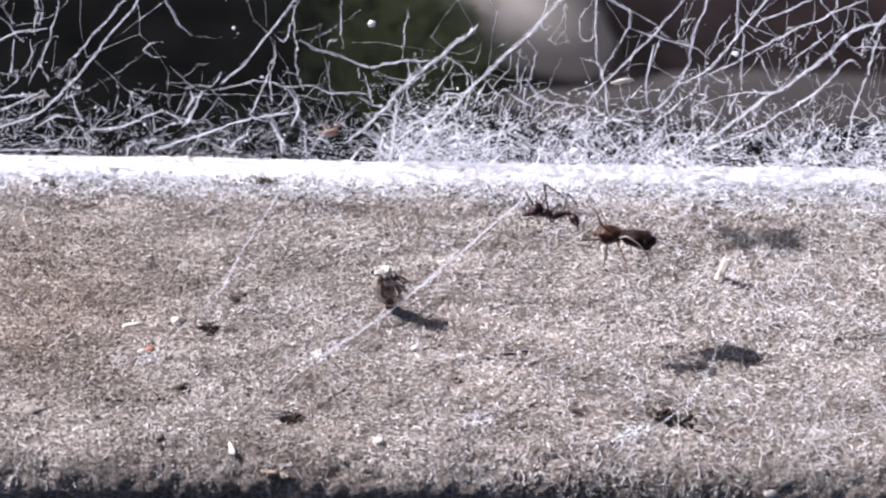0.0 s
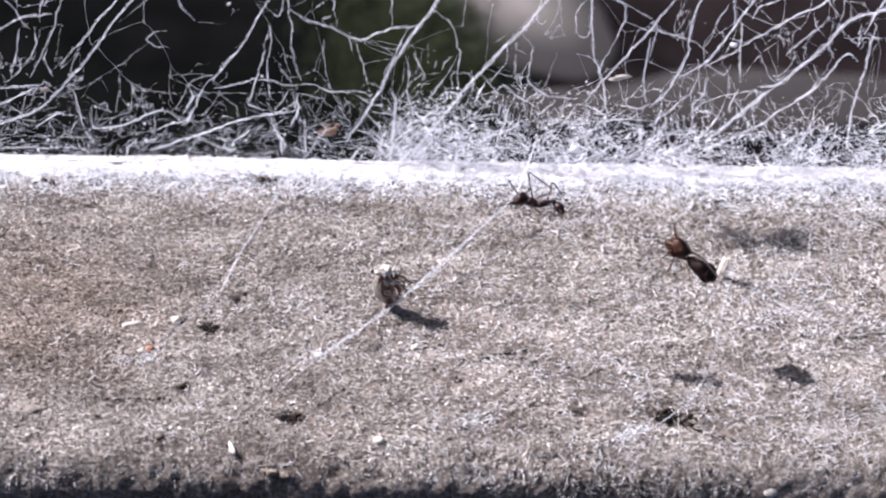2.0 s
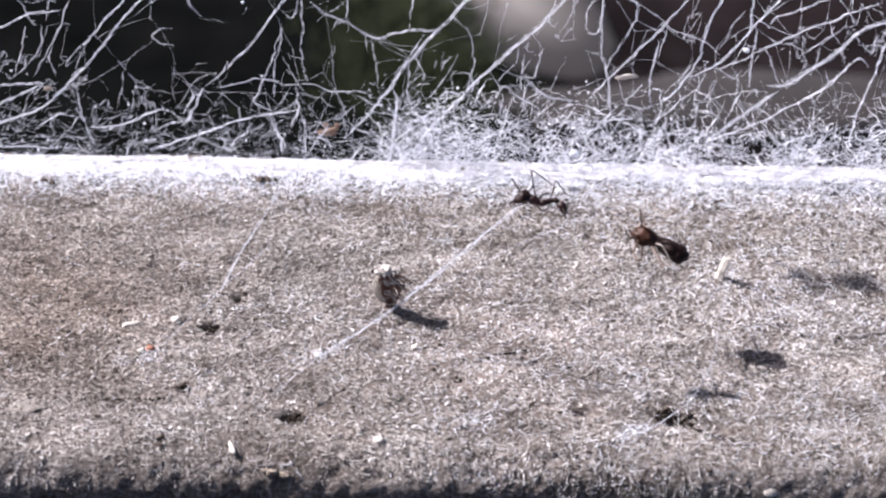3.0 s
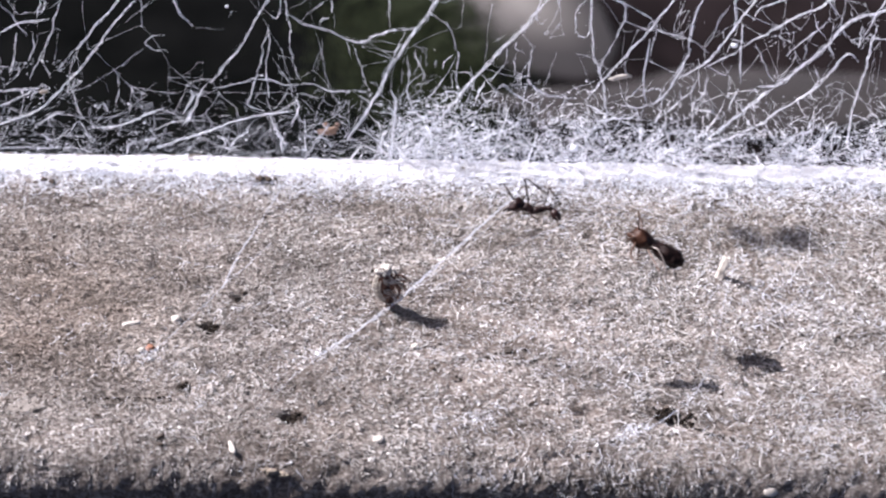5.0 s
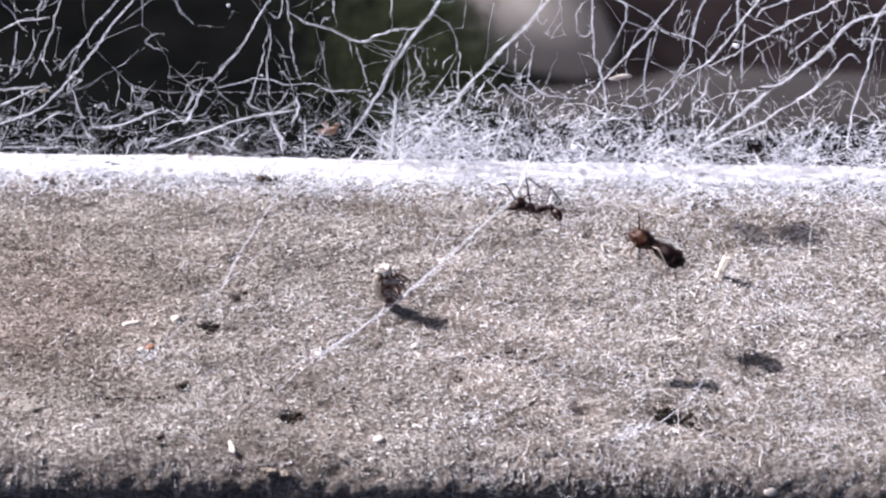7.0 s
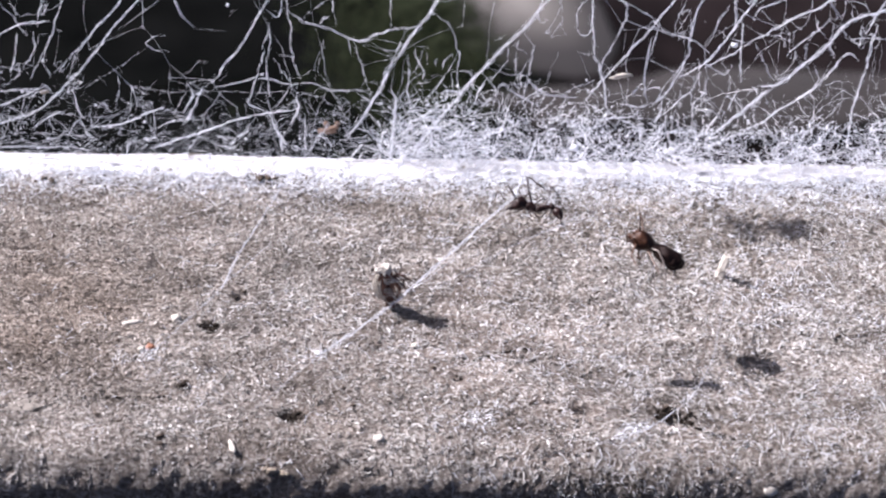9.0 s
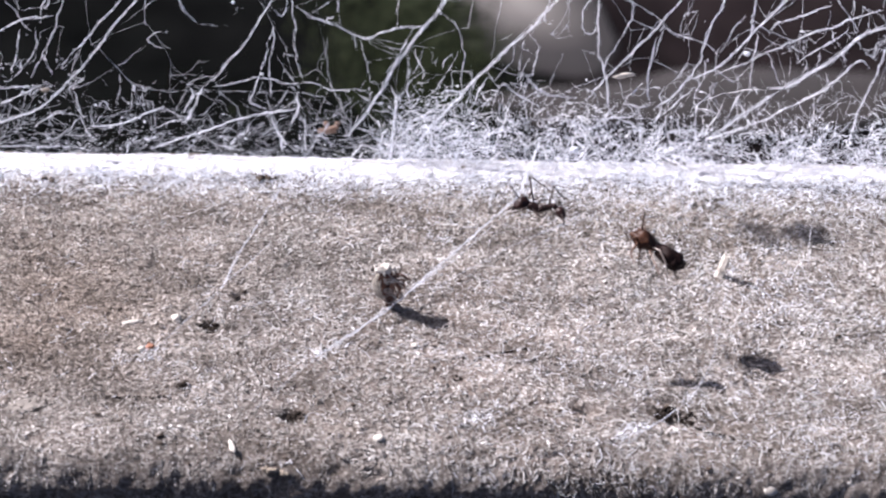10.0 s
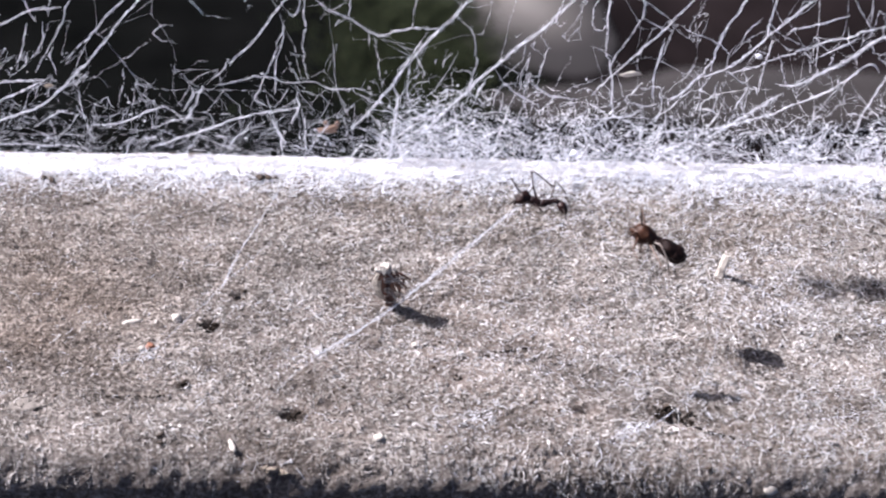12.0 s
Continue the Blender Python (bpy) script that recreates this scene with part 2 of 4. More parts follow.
def top_at(x, y):
    """Height of the board's surface over the point x, y."""
    z = wood_height(x, y)
    if y > BACK:
        e = min(y - BACK, R_BACK * 0.98)
        z -= R_BACK - math.sqrt(R_BACK ** 2 - e * e)
    if y < front_at(x):
        e = min(front_at(x) - y, R_FRONT * 0.98)
        z -= R_FRONT - math.sqrt(R_FRONT ** 2 - e * e)
    return z


def build_board():
    xs = np.concatenate([np.linspace(-300, -47, 24), np.arange(-46, 46.1, 0.26), np.linspace(47, 300, 24)])
    prof = [(FRONT - R_FRONT, -38.0, -1, 0)]
    prof += [(FRONT - R_FRONT, -R_FRONT - d, -1, 0) for d in (20, 8, 2)]
    prof += [(FRONT - R_FRONT * math.cos(a), -R_FRONT + R_FRONT * math.sin(a), -math.cos(a), math.sin(a)) for a in np.linspace(0, math.pi / 2, 22)[:-1]]
    prof += [(y, 0.0, 0, 1) for y in np.linspace(FRONT, BACK, 130)]
    prof += [(BACK + R_BACK * math.sin(a), -R_BACK + R_BACK * math.cos(a), math.sin(a), math.cos(a)) for a in np.linspace(0, math.pi / 2, 22)[1:]]
    prof += [(BACK + R_BACK, -R_BACK - d, 1, 0) for d in (4, 14)] + [(BACK + R_BACK, -38.0, 1, 0)]
    v = []
    for x in xs:
        for y, z, ny, nz in prof:
            h = wood_height(x, y + (z if nz < 0.3 else 0))
            skew = 0.002 * (x + 10) * min(1, max(0, (BACK - y) / (BACK - FRONT)))
            v.append((x, y + skew + ny * h, z + nz * h))
    k = len(prof)
    f = [(i * k + j, (i + 1) * k + j, (i + 1) * k + j + 1, i * k + j + 1) for i in range(len(xs) - 1) for j in range(k - 1)]
    f += [(i * k + k - 1, (i + 1) * k + k - 1, (i + 1) * k, i * k) for i in range(len(xs) - 1)]
    f += [tuple(range(k)), tuple(range(len(v) - 1, len(v) - k - 1, -1))]
    board = part("rail_board", mesh_from("rail_board", v, f, WOOD))
    tagged(board, "weathered grey wooden rail board with rounded edges", "board", kind="structure")
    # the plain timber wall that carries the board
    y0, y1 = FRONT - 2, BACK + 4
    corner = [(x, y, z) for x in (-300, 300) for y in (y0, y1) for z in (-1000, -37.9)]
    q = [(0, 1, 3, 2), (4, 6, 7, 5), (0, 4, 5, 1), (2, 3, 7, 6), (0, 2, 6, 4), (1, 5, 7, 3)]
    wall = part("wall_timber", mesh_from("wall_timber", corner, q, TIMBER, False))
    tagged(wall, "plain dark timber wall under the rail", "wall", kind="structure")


def fibre_paths(n, x0, x1, y0, y1, length, lift, k=6, curl=1.0, dens=None):
    """Curly fibres that rise from the wood and fall back to it."""
    out = []
    while len(out) < n:
        x, y = RNG.uniform(x0, x1), RNG.uniform(y0, y1)
        if any(((x - q[0]) / (q[2] + 0.3)) ** 2 + ((y - q[1]) / (q[3] + 0.25)) ** 2 < 1 for q in PITS):
            continue
        if dens and RNG.random() > dens(x, y):
            continue
        ln = length[0] + (length[1] - length[0]) * RNG.random() ** 2.2
        a, bend, up = RNG.uniform(0, 2 * np.pi), RNG.normal(0, 1.1 * curl), lift * RNG.random() ** 1.5 * (0.3 if y < front_at(x) - 0.8 else 1.0)
        u = np.linspace(0, 1, k)
        ang = a + bend * u * 2 + 0.5 * np.sin(u * 9 + a) * curl
        px = x + np.cumsum(np.cos(ang)) * ln / k
        py = y + np.cumsum(np.sin(ang)) * ln / k
        z = top_at(x, y)
        rise = np.sin(u * np.pi * RNG.uniform(0.55, 1.0)) * up * ln + 0.02
        out.append(np.stack([px, py, z + rise + (0 if FRONT + 0.6 < y < BACK else (np.array([top_at(x, q) for q in py]) - z))], 1))
    return np.array(out)


def build_fibres():
    def fluffy(x, y):
        """More fluff towards +x and in patches."""
        g = noise.noise(Vector((x * 0.12, y * 0.2, 11.0)))
        near = max(0, (y - 1.0) / 8.0) ** 1.5
        return min(1, max(0.06, 0.25 + 0.010 * x + 0.75 * g + 1.15 * near))

    p = fibre_paths(23000, -43, 43, -24.8, 9.6, (0.25, 1.0), 0.5, 6, 1.0)
    ob = part("wood_fibres", mesh_from("wood_fibres", *tubes(p, (0.022 + 0.034 * RNG.random((len(p), 1)) ** 1.4) * RNG.uniform(0.6, 1.4, (len(p), 6)) * np.linspace(1, 0.5, 6), 3), FUZZ))
    tagged(ob, "fine raised grey fibres on the worn wood", "fibres", kind="stuff")
    p = fibre_paths(7600, -44, 44, -24.8, 10.0, (0.5, 2.3), 0.28, 8, 1.0, fluffy)
    ob = part("silk_fluff", mesh_from("silk_fluff", *tubes(p, (0.007 + 0.018 * RNG.random((len(p), 1)) ** 2) * RNG.uniform(0.5, 1.5, (len(p), 8)) * np.linspace(1.1, 0.4, 8), 3), SILK))
    tagged(ob, "loose white silk fluff caught on the wood", "silk fluff", kind="stuff")
    p = fibre_paths(1100, -44, 44, -24.8, 9.0, (0.7, 3.0), 0.3, 12, 1.25, lambda x, y: min(1, max(0.15, 0.5 + 0.016 * x)))
    ob = part("stray_fibres", mesh_from("stray_fibres", *tubes(p, (0.014 + 0.022 * RNG.random((len(p), 1)) ** 2) * RNG.uniform(0.6, 1.4, (len(p), 12)) * np.linspace(1.1, 0.4, 12), 4), PALE_SILK))
    tagged(ob, "long curled pale fibres lying on the wood", "fibres", kind="stuff")


def build_specks():
    """Tiny broken fibres and grit that make the wood look felted."""
    p = fibre_paths(28000, -43, 43, -24.8, 9.4, (0.10, 0.42), 0.6, 4, 0.8)
    ob = part("wood_grit", mesh_from("wood_grit", *tubes(p, (0.016 + 0.052 * RNG.random((len(p), 1)) ** 1.8) * RNG.uniform(0.6, 1.4, (len(p), 4)), 3), FUZZ))
    tagged(ob, "tiny broken fibres and grit on the wood", "grit", kind="stuff")


def build_dark_specks():
    """Small dark grains scattered over the wood: dirt, and shade painted into fibre gaps."""
    vs, fs, n = [], [], 0
    for i in range(1100):
        x, y = RNG.uniform(-43, 43), RNG.uniform(-24, 8)
        r = RNG.uniform(0.03, 0.075) * (1 + 1.2 * RNG.random() ** 3)
        v, f = blob((x, y, top_at(x, y) + r * 0.5), (r * RNG.uniform(1, 2.4), r, r * 0.7), RNG.uniform(-30, 30), 0.8, i, 6, 7)
        vs += v
        fs += [tuple(q + n for q in k) for k in f]
        n += len(v)
    tagged(part("dirt_and_gap_grains", mesh_from("dirt_and_gap_grains", vs, fs, CRUMB)), "small dark grains on the wood: dirt and painted fibre gaps", "dirt", kind="stuff")


def build_silk_edge():
    """The felt of old silk that covers the rounded back edge."""
    xs = np.arange(-46, 46.1, 0.3)
    a = np.linspace(-0.16, 1.35, 26)
    v = []
    for x in xs:
        low = 0.10 * noise.noise(Vector((x * 0.3, 0, 21.0))) + 0.10 * noise.noise(Vector((x * 1.6, 0, 25.0))) + 0.09 * noise.noise(Vector((x * 5.0, 0, 29.0)))
        for t in a:
            t2 = t + low * (1 if t < 0.3 else 0)
            y = BACK + R_BACK * math.sin(t2) - 0.2
            z = -R_BACK + R_BACK * math.cos(t2)
            lump = 0.06 * noise.noise(Vector((x * 1.3, t * 9, 2.0))) + 0.03 * noise.noise(Vector((x * 4.0, t * 20, 4.0)))
            thick = 0.24 * min(1, max(0, (t + 0.16) / 0.3)) - 0.10 + lump
            h = max(wood_height(x, y), -0.4) * 0.8 + thick
            v.append((x, y + math.sin(t2) * h, z + math.cos(t2) * h))
    k = len(a)
    f = [(i * k + j, (i + 1) * k + j, (i + 1) * k + j + 1, i * k + j + 1) for i in range(len(xs) - 1) for j in range(k - 1)]
    ob = part("silk_felt", mesh_from("silk_felt", v, f, MAT))
    tagged(ob, "thick white felt of old silk along the board edge", "silk felt", kind="stuff")
    p = fibre_paths(8600, -44, 44, 4.0, 12.6, (0.3, 1.8), 0.3, 8, 1.2, lambda x, y: 0.12 if y > 9.6 else max(0, 1 - (9.6 - y) / (5.0 + 0.02 * x)) ** 2)
    p[:, :, 2] += 0.06
    ob = part("silk_strands", mesh_from("silk_strands", *tubes(p, (0.009 + 0.020 * RNG.random((len(p), 1)) ** 2) * RNG.uniform(0.5, 1.5, (len(p), 8)), 3), SILK))
    tagged(ob, "tangled white silk strands lying on the edge", "silk strands", kind="stuff")


def build_distance():
    """Ground far below, with a pale stone and a low plant, far out of focus."""
    n = 60
    xs = np.linspace(-1, 1, n) ** 3 * 40000
    v = [(x, y + 1400, -1000 + 12 * noise.noise(Vector((x * 0.004, y * 0.004, 0)))) for x in xs for y in xs]
    f = [(i * n + j, (i + 1) * n + j, (i + 1) * n + j + 1, i * n + j + 1) for i in range(n - 1) for j in range(n - 1)]
    tagged(part("ground", mesh_from("ground", v, f, GROUND)), "garden soil and earth, shade painted into the soil", "ground", kind="structure")
    st = part("stone", mesh_from("stone", *blob((0, 0, 0), (92, 160, 6), 0, 0.15, 3.0, 24, 30), STONE))
    st.location = (0.064, 1.510, -0.994)
    st.rotation_euler = (0, 0, radians(35))
    tagged(st, "pale rounded sandstone lying on the soil", "stone")
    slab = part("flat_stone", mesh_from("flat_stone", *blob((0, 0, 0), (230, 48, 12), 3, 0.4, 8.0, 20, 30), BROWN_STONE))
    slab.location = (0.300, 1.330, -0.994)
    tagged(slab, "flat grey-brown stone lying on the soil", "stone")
    heap = Heap()
    for i in range(2600):
        x, y = RNG.normal(0, 48), RNG.normal(0, 75)
        a, h = RNG.uniform(0, 6.28), RNG.uniform(8, 20)
        dx, dy = math.cos(a) * h * 0.8, math.sin(a) * h * 0.8
        w = RNG.uniform(1.5, 3.0)
        px, py = -math.sin(a) * w, math.cos(a) * w
        z = RNG.uniform(0, 14) * math.exp(-(x * x + y * y) / 9000)
        heap.add([(x, y, z), (x + dx * 0.4 + px, y + dy * 0.4 + py, z + h * 0.5), (x + dx, y + dy, z + h * 0.6), (x + dx * 0.4 - px, y + dy * 0.4 - py, z + h * 0.52)], [(0, 1, 2, 3)])
    pl = part("low_plant", heap.mesh("low_plant", LEAF))
    pl.location = (-0.035, 1.44, -1.0)
    tagged(pl, "low dark green moss and small leaves", "moss", kind="stuff")


build_board()
build_fibres()
build_specks()
build_dark_specks()
build_silk_edge()
build_distance()

# ---- the cobweb: threads rise from the back edge, section by section ----
# each thread: weight, how far behind the sheet it hangs, then its points (x, height) in millimetres on the leaning sheet of the web
THREADS_A = (
    (2, -0.6, (-42.5, 2.9), (-35.2, 6.9)),
    (2, -0.9, (-42.4, 6.3), (-35.4, 7)),
    (2, 0, (-24.5, 17), (-29.2, 11.6), (-31, 9), (-35.6, 4.1), (-43, 1.1)),
    (2, -0.1, (-25.9, 17), (-32.5, 9.5)),
    (1, -0.8, (-32.3, 10), (-33.8, 8.7)),
    (0, -1, (-23, 16.9), (-27.8, 13)),
    (1, -0.1, (-31.7, 17.7), (-33.9, 11.4), (-36.2, 7.2)),
    (1, 1.3, (-34.9, 9.3), (-35.1, 7.9), (-34.7, 6.3)),
    (1, 1, (-35.5, 11.2), (-35.7, 9.4), (-36.3, 8.2), (-37.3, 7.7)),
    (1, 0.9, (-37, 11), (-38.1, 6.7)),
)
THREADS_A += (
    (2, -0.6, (-41.5, 10.1), (-36.5, 13.1), (-33.7, 13.5)),
    (1, 0.2, (-35, 12), (-33.8, 17.5)),
    (1, -0.5, (-39, 17.1), (-35.8, 11.9)),
    (1, -0.7, (-38.5, 7.1), (-37, 8), (-37, 9.4)),
    (1, -0.9, (-36.5, 6.1), (-34.2, 6.9), (-35.1, 7.4)),
    (1, -0.6, (-43.2, 0.4), (-34.1, 0.8), (-31.4, 0.4)),
    (0, 1.3, (-43.6, 0.6), (-37, 0.5), (-34.9, 0.7)),
    (1, 1, (-32.9, 5.6), (-32.4, 2.7)),
    (1, 1, (-36.8, 1.5), (-34.4, 2.9), (-32.2, 2.5)),
    (0, 1, (-43.2, 3), (-36.8, 2.2), (-33.1, 3.5)),
)
THREADS_B = (
    (2, -0.7, (-23.9, 17.9), (-22.4, 14), (-21.5, 13)),
    (0, -0.4, (-21.5, 12.8), (-18.9, 12.5)),
    (1, 0.5, (-24.3, 11.2), (-25.2, 11.2), (-25.9, 10.6), (-25.7, 10.1), (-24.2, 9.7)),
    (0, 0.8, (-25.9, 9.9), (-30.7, 6.4), (-34.5, 4.7)),
    (0, 1.1, (-28.5, 7.7), (-29.4, 3.1)),
    (0, 1.2, (-29, 4.6), (-27.7, 3)),
    (0, -1, (-24.1, 6.5), (-23.4, 7.5)),
    (1, 0.4, (-19.4, 8.7), (-20, 7.4), (-21.3, 6.2)),
    (1, 0.6, (-31, 3.7), (-30.2, 4.3), (-29.5, 3.4)),
    (1, 0.2, (-27.6, 1.1), (-28.5, -0)),
    (1, -0.7, (-33.4, 2.2), (-32.3, 3.6), (-31.3, 1.4)),
)
THREADS_C = (
    (2, 0.1, (-13.4, 17.5), (-17.3, 10.7), (-19.7, 7.6)),
    (1, -1, (-15.2, 12.6), (-15.6, 10.4), (-17.2, 5.6), (-17, 5.1), (-15.6, 4.9)),
    (1, 1.3, (-15.4, 11.6), (-15.2, 9.8), (-15.7, 7.5), (-15.7, 4.4)),
    (1, 1.1, (-14, 17.3), (-13.4, 11.8), (-13.6, 9.7), (-12.8, 6.4)),
    (1, 0.3, (-14.5, 8.9), (-14.3, 9.2), (-13.4, 9.1)),
    (1, -0.4, (-14.9, 9.3), (-13, 6.4)),
    (0, 1.3, (-12.5, 3.8), (-12, 2.5)),
)
THREADS_C += (
    (0, 0.3, (-11.4, 5.4), (-10.7, 3.5)),
    (1, 1.2, (-9.9, 17.4), (-9.5, 11.6)),
    (1, 1.1, (-10.8, 11.6), (-10.7, 12.2), (-9.9, 12.5)),
    (0, 0.2, (-10.4, 10.8), (-11.4, 7)),
    (1, -0.1, (-15.3, 13.7), (-14.3, 12.9), (-13.1, 17.6)),
    (0, 0.4, (-12.2, 12.6), (-8.2, 16.3)),
    (0, -0, (-18.5, 12.9), (-18.2, 13.7), (-17.8, 13.3)),
)
THREADS_I = (
    (0, -0.8, (-27.4, 6.9), (-25.2, 6.4), (-13.3, 6.4)),
    (1, -0.4, (-20.2, 6.4), (-16.9, 7.5), (-15.5, 7.5), (-13.5, 6.9), (-11.9, 7.1), (-9.6, 6.3), (-6.7, 6.4)),
    (2, 1, (-12.9, 5.3), (-13.3, 4.7), (-13, 4), (-13.8, 2.1)),
    (1, -1.1, (-12.7, 6.7), (-10.8, 6.2)),
    (2, 0, (-26.2, 0.2), (-17.6, 3.5), (-13.2, 4.3)),
    (1, -1.1, (-19.2, 1), (-18.6, 2.1), (-17.5, 2.8), (-16.8, 4.1)),
)
THREADS_I += (
    (2, 0.5, (-15.6, 3.3), (-14.7, 1.1), (-14.6, -0.5)),
    (0, -0.4, (-14.5, 1.7), (-13.5, 2.8), (-13.4, 4.2)),
    (0, 0.2, (-15.6, 3.9), (-14.7, 3.4), (-13.5, 3.6)),
    (2, 0.1, (-31.6, 2.1), (-28.8, 2.5), (-25.1, 4.1)),
    (1, -0.3, (-25, 4.4), (-23.4, 3.5)),
    (1, 1.5, (-26.1, 1.1), (-22.8, 2.5)),
    (2, -0.7, (-22.5, 6.9), (-22.2, 6), (-23, 4.3)),
    (2, -0.1, (-21.3, 6.3), (-22.6, 3.5), (-23.4, 2.6)),
    (1, -0.7, (-22.2, 6.1), (-21, 5.9)),
)
THREADS_D = (
    (2, 0.5, (-13.3, 13.2), (-12.2, 12.4), (-9.6, 11.7), (-9.2, 11.2), (-7.4, 10.5), (-4.7, 11.8), (-2.8, 11.7), (-2, 12)),
    (1, -0.5, (-7.8, 11.2), (-6.6, 7.1)),
    (1, -0.2, (-8.3, 11.8), (-8.1, 9.6)),
    (1, 0.8, (-4.6, 17.7), (-4.6, 11.7)),
    (3, 0, (1.3, 17.3), (-4.5, 8.9), (-6.5, 4.8), (-8.7, 1.5)),
    (1, -0.3, (-3.4, 12), (-4.5, 9.3)),
    (0, 0.3, (-6.9, 8.5), (-4.5, 9)),
    (0, 1.2, (-9.4, 4.8), (-7.3, 3.6)),
    (0, -0.9, (-1.5, 11.2), (-1.5, 9.3)),
    (0, -1, (-3.7, 8.7), (-0.4, 8.3)),
    (1, -0.6, (-1.1, 14), (0.7, 12.6), (1.2, 9.8), (1.2, 6.8)),
)
THREADS_J = (
    (3, 0, (-4.8, 6.4), (-4.3, 5.3), (-5, -1.3)),
    (1, 0.9, (-4.2, 2.3), (-2.4, 4.9)),
    (2, 0.5, (-3.5, 2.6), (-0.4, 4.4)),
    (1, -0.6, (-2.5, 0.5), (-1.9, 2.5), (-0.4, 4.3)),
    (1, -0.3, (-0.6, 5.3), (-1.4, 6)),
    (1, -0.7, (3.3, 6.5), (3.8, 5.4), (3.1, 5.1)),
    (1, 0, (4.6, 5.4), (5, 3.7)),
    (2, -1.1, (7.2, 8.3), (7.9, 7.3), (9.2, 6.7), (11.5, 6.5)),
    (2, 0.7, (4.5, 5.8), (4.9, 6.6), (8.1, 4.4)),
    (1, 1.2, (-1.4, 1.2), (0.6, 2.6), (3.2, 2.1)),
    (1, 1.4, (2.7, 0.3), (4.7, 1.7), (7.3, 1.2)),
)
THREADS_E = (
    (3, 0, (10.6, 17.7), (7, 12.6), (2.3, 7.3), (-2.6, 0.7)),
    (0, 0.8, (3.9, 10.3), (5.2, 11.2)),
    (1, 1.4, (9.1, 17), (7.8, 12.4), (8.2, 11.8), (8.7, 12.2)),
    (1, -1.2, (5.2, 11.5), (5.3, 10), (3.8, 7.9)),
    (1, -0.4, (6, 11.4), (6.1, 10.6), (6.9, 10.2)),
    (1, 1.4, (6.7, 10.7), (7.7, 9.9), (7.4, 6.9), (6.1, 6.7)),
    (0, 0.9, (9.7, 9.4), (8.9, 6.6), (8.4, 6.2)),
    (1, -0.1, (3.2, 8), (4.5, 6.4)),
    (1, 1.3, (6.1, 9.3), (6.1, 7)),
)
THREADS_F = (
    (1, 0.5, (13.5, 17.3), (11.2, 13.4), (11.5, 11.5), (12.5, 11.4), (12.4, 12.8)),
    (2, 1, (12.2, 17.9), (12.9, 9.4), (14.1, 6.4), (14.1, 4.7), (14.6, 3.5)),
    (1, -0.4, (12, 10.1), (12.6, 10.3)),
    (2, -0.7, (11.5, 17.2), (15.3, 14.9), (15.4, 13.6), (14.7, 12.2)),
    (1, -0, (14.8, 11.7), (13.3, 8.1)),
    (1, -0.8, (15.4, 13.6), (17.9, 12.6)),
    (1, -0.2, (12.3, 16.4), (17.9, 13.3)),
)
THREADS_F += (
    (2, 1.4, (21.5, 17), (18.1, 11.9), (12.3, 4.6)),
    (2, -0.3, (17.6, 11.6), (17.3, 8), (17.7, 5.4)),
    (0, -1.2, (15.2, 9.8), (16.2, 8.5)),
    (1, -1.1, (14, 6.3), (13.8, 5.5), (13, 5.1)),
    (2, -0.7, (12.9, 3), (14.7, 5.5)),
    (1, 0.9, (14.5, 3.5), (14.7, 1.8)),
    (1, -0.2, (15.2, 5.4), (17.4, 5.1), (18.3, 5.6)),
    (1, -0.4, (18.2, 13.2), (17.6, 9.8)),
)
THREADS_G = (
    (2, -0.9, (17.9, 5.7), (19.6, 7.4), (21, 10.6), (21.1, 13.3), (22.6, 18.9)),
    (1, 1.5, (17.6, 11.8), (21.5, 10.4), (23, 9.4)),
    (2, -0.1, (27.9, 17.4), (22.8, 9.5), (20.2, 7.9)),
    (1, -0.6, (22.5, 9.6), (24.5, 8.6), (24.9, 9.4)),
    (2, -1, (22.6, 9.6), (29.4, 14), (35, 16.9)),
    (2, -1.1, (24.4, 19.3), (24.7, 13.5)),
)
THREADS_G += (
    (2, -0.7, (25.4, 13.5), (25.7, 8)),
    (1, 0.6, (23.3, 11.8), (23.5, 12.7), (24.4, 14.2)),
    (1, -0.8, (24.6, 15), (26.5, 13.8), (28.3, 13.2)),
    (2, -1.1, (26.2, 14), (26.7, 15), (30.9, 17.1)),
    (1, 0.1, (24.1, 11.6), (25.9, 11.1)),
    (0, -0.5, (27.6, 11.5), (28.8, 12.5), (30.1, 12.4)),
    (1, 1.5, (27, 10.3), (29, 6.6)),
)
THREADS_K = (
    (1, -0.9, (22.7, 8.3), (22.6, 7.2), (21.7, 5.9), (21.7, 4.1)),
    (1, 0.2, (21.9, 9.5), (22.2, 8), (21.6, 6.5), (21.7, 5)),
    (3, 0, (28.7, 7.1), (23.3, 2)),
    (2, 0.9, (25.9, 6.3), (25.1, 4.3)),
    (2, -0.1, (29.7, 1.9), (32.4, 2.9), (33.3, 3.8)),
    (2, 1.5, (30.1, -0.1), (30.9, 0.8)),
    (1, 0.1, (32.3, 2.8), (34.1, 1.4)),
    (1, -0.5, (30.7, 2.2), (31.1, 0.4)),
    (1, -0.1, (25.6, 2.1), (27.2, 0.5)),
    (1, -1.1, (18.1, 2.4), (19.7, 3.4), (21.5, 3.6), (23.3, 3)),
    (2, -0.1, (36.9, 2.6), (37.9, 3), (41.6, 6.1)),
    (1, -0.5, (36.1, 3.7), (36.8, 2.8)),
)
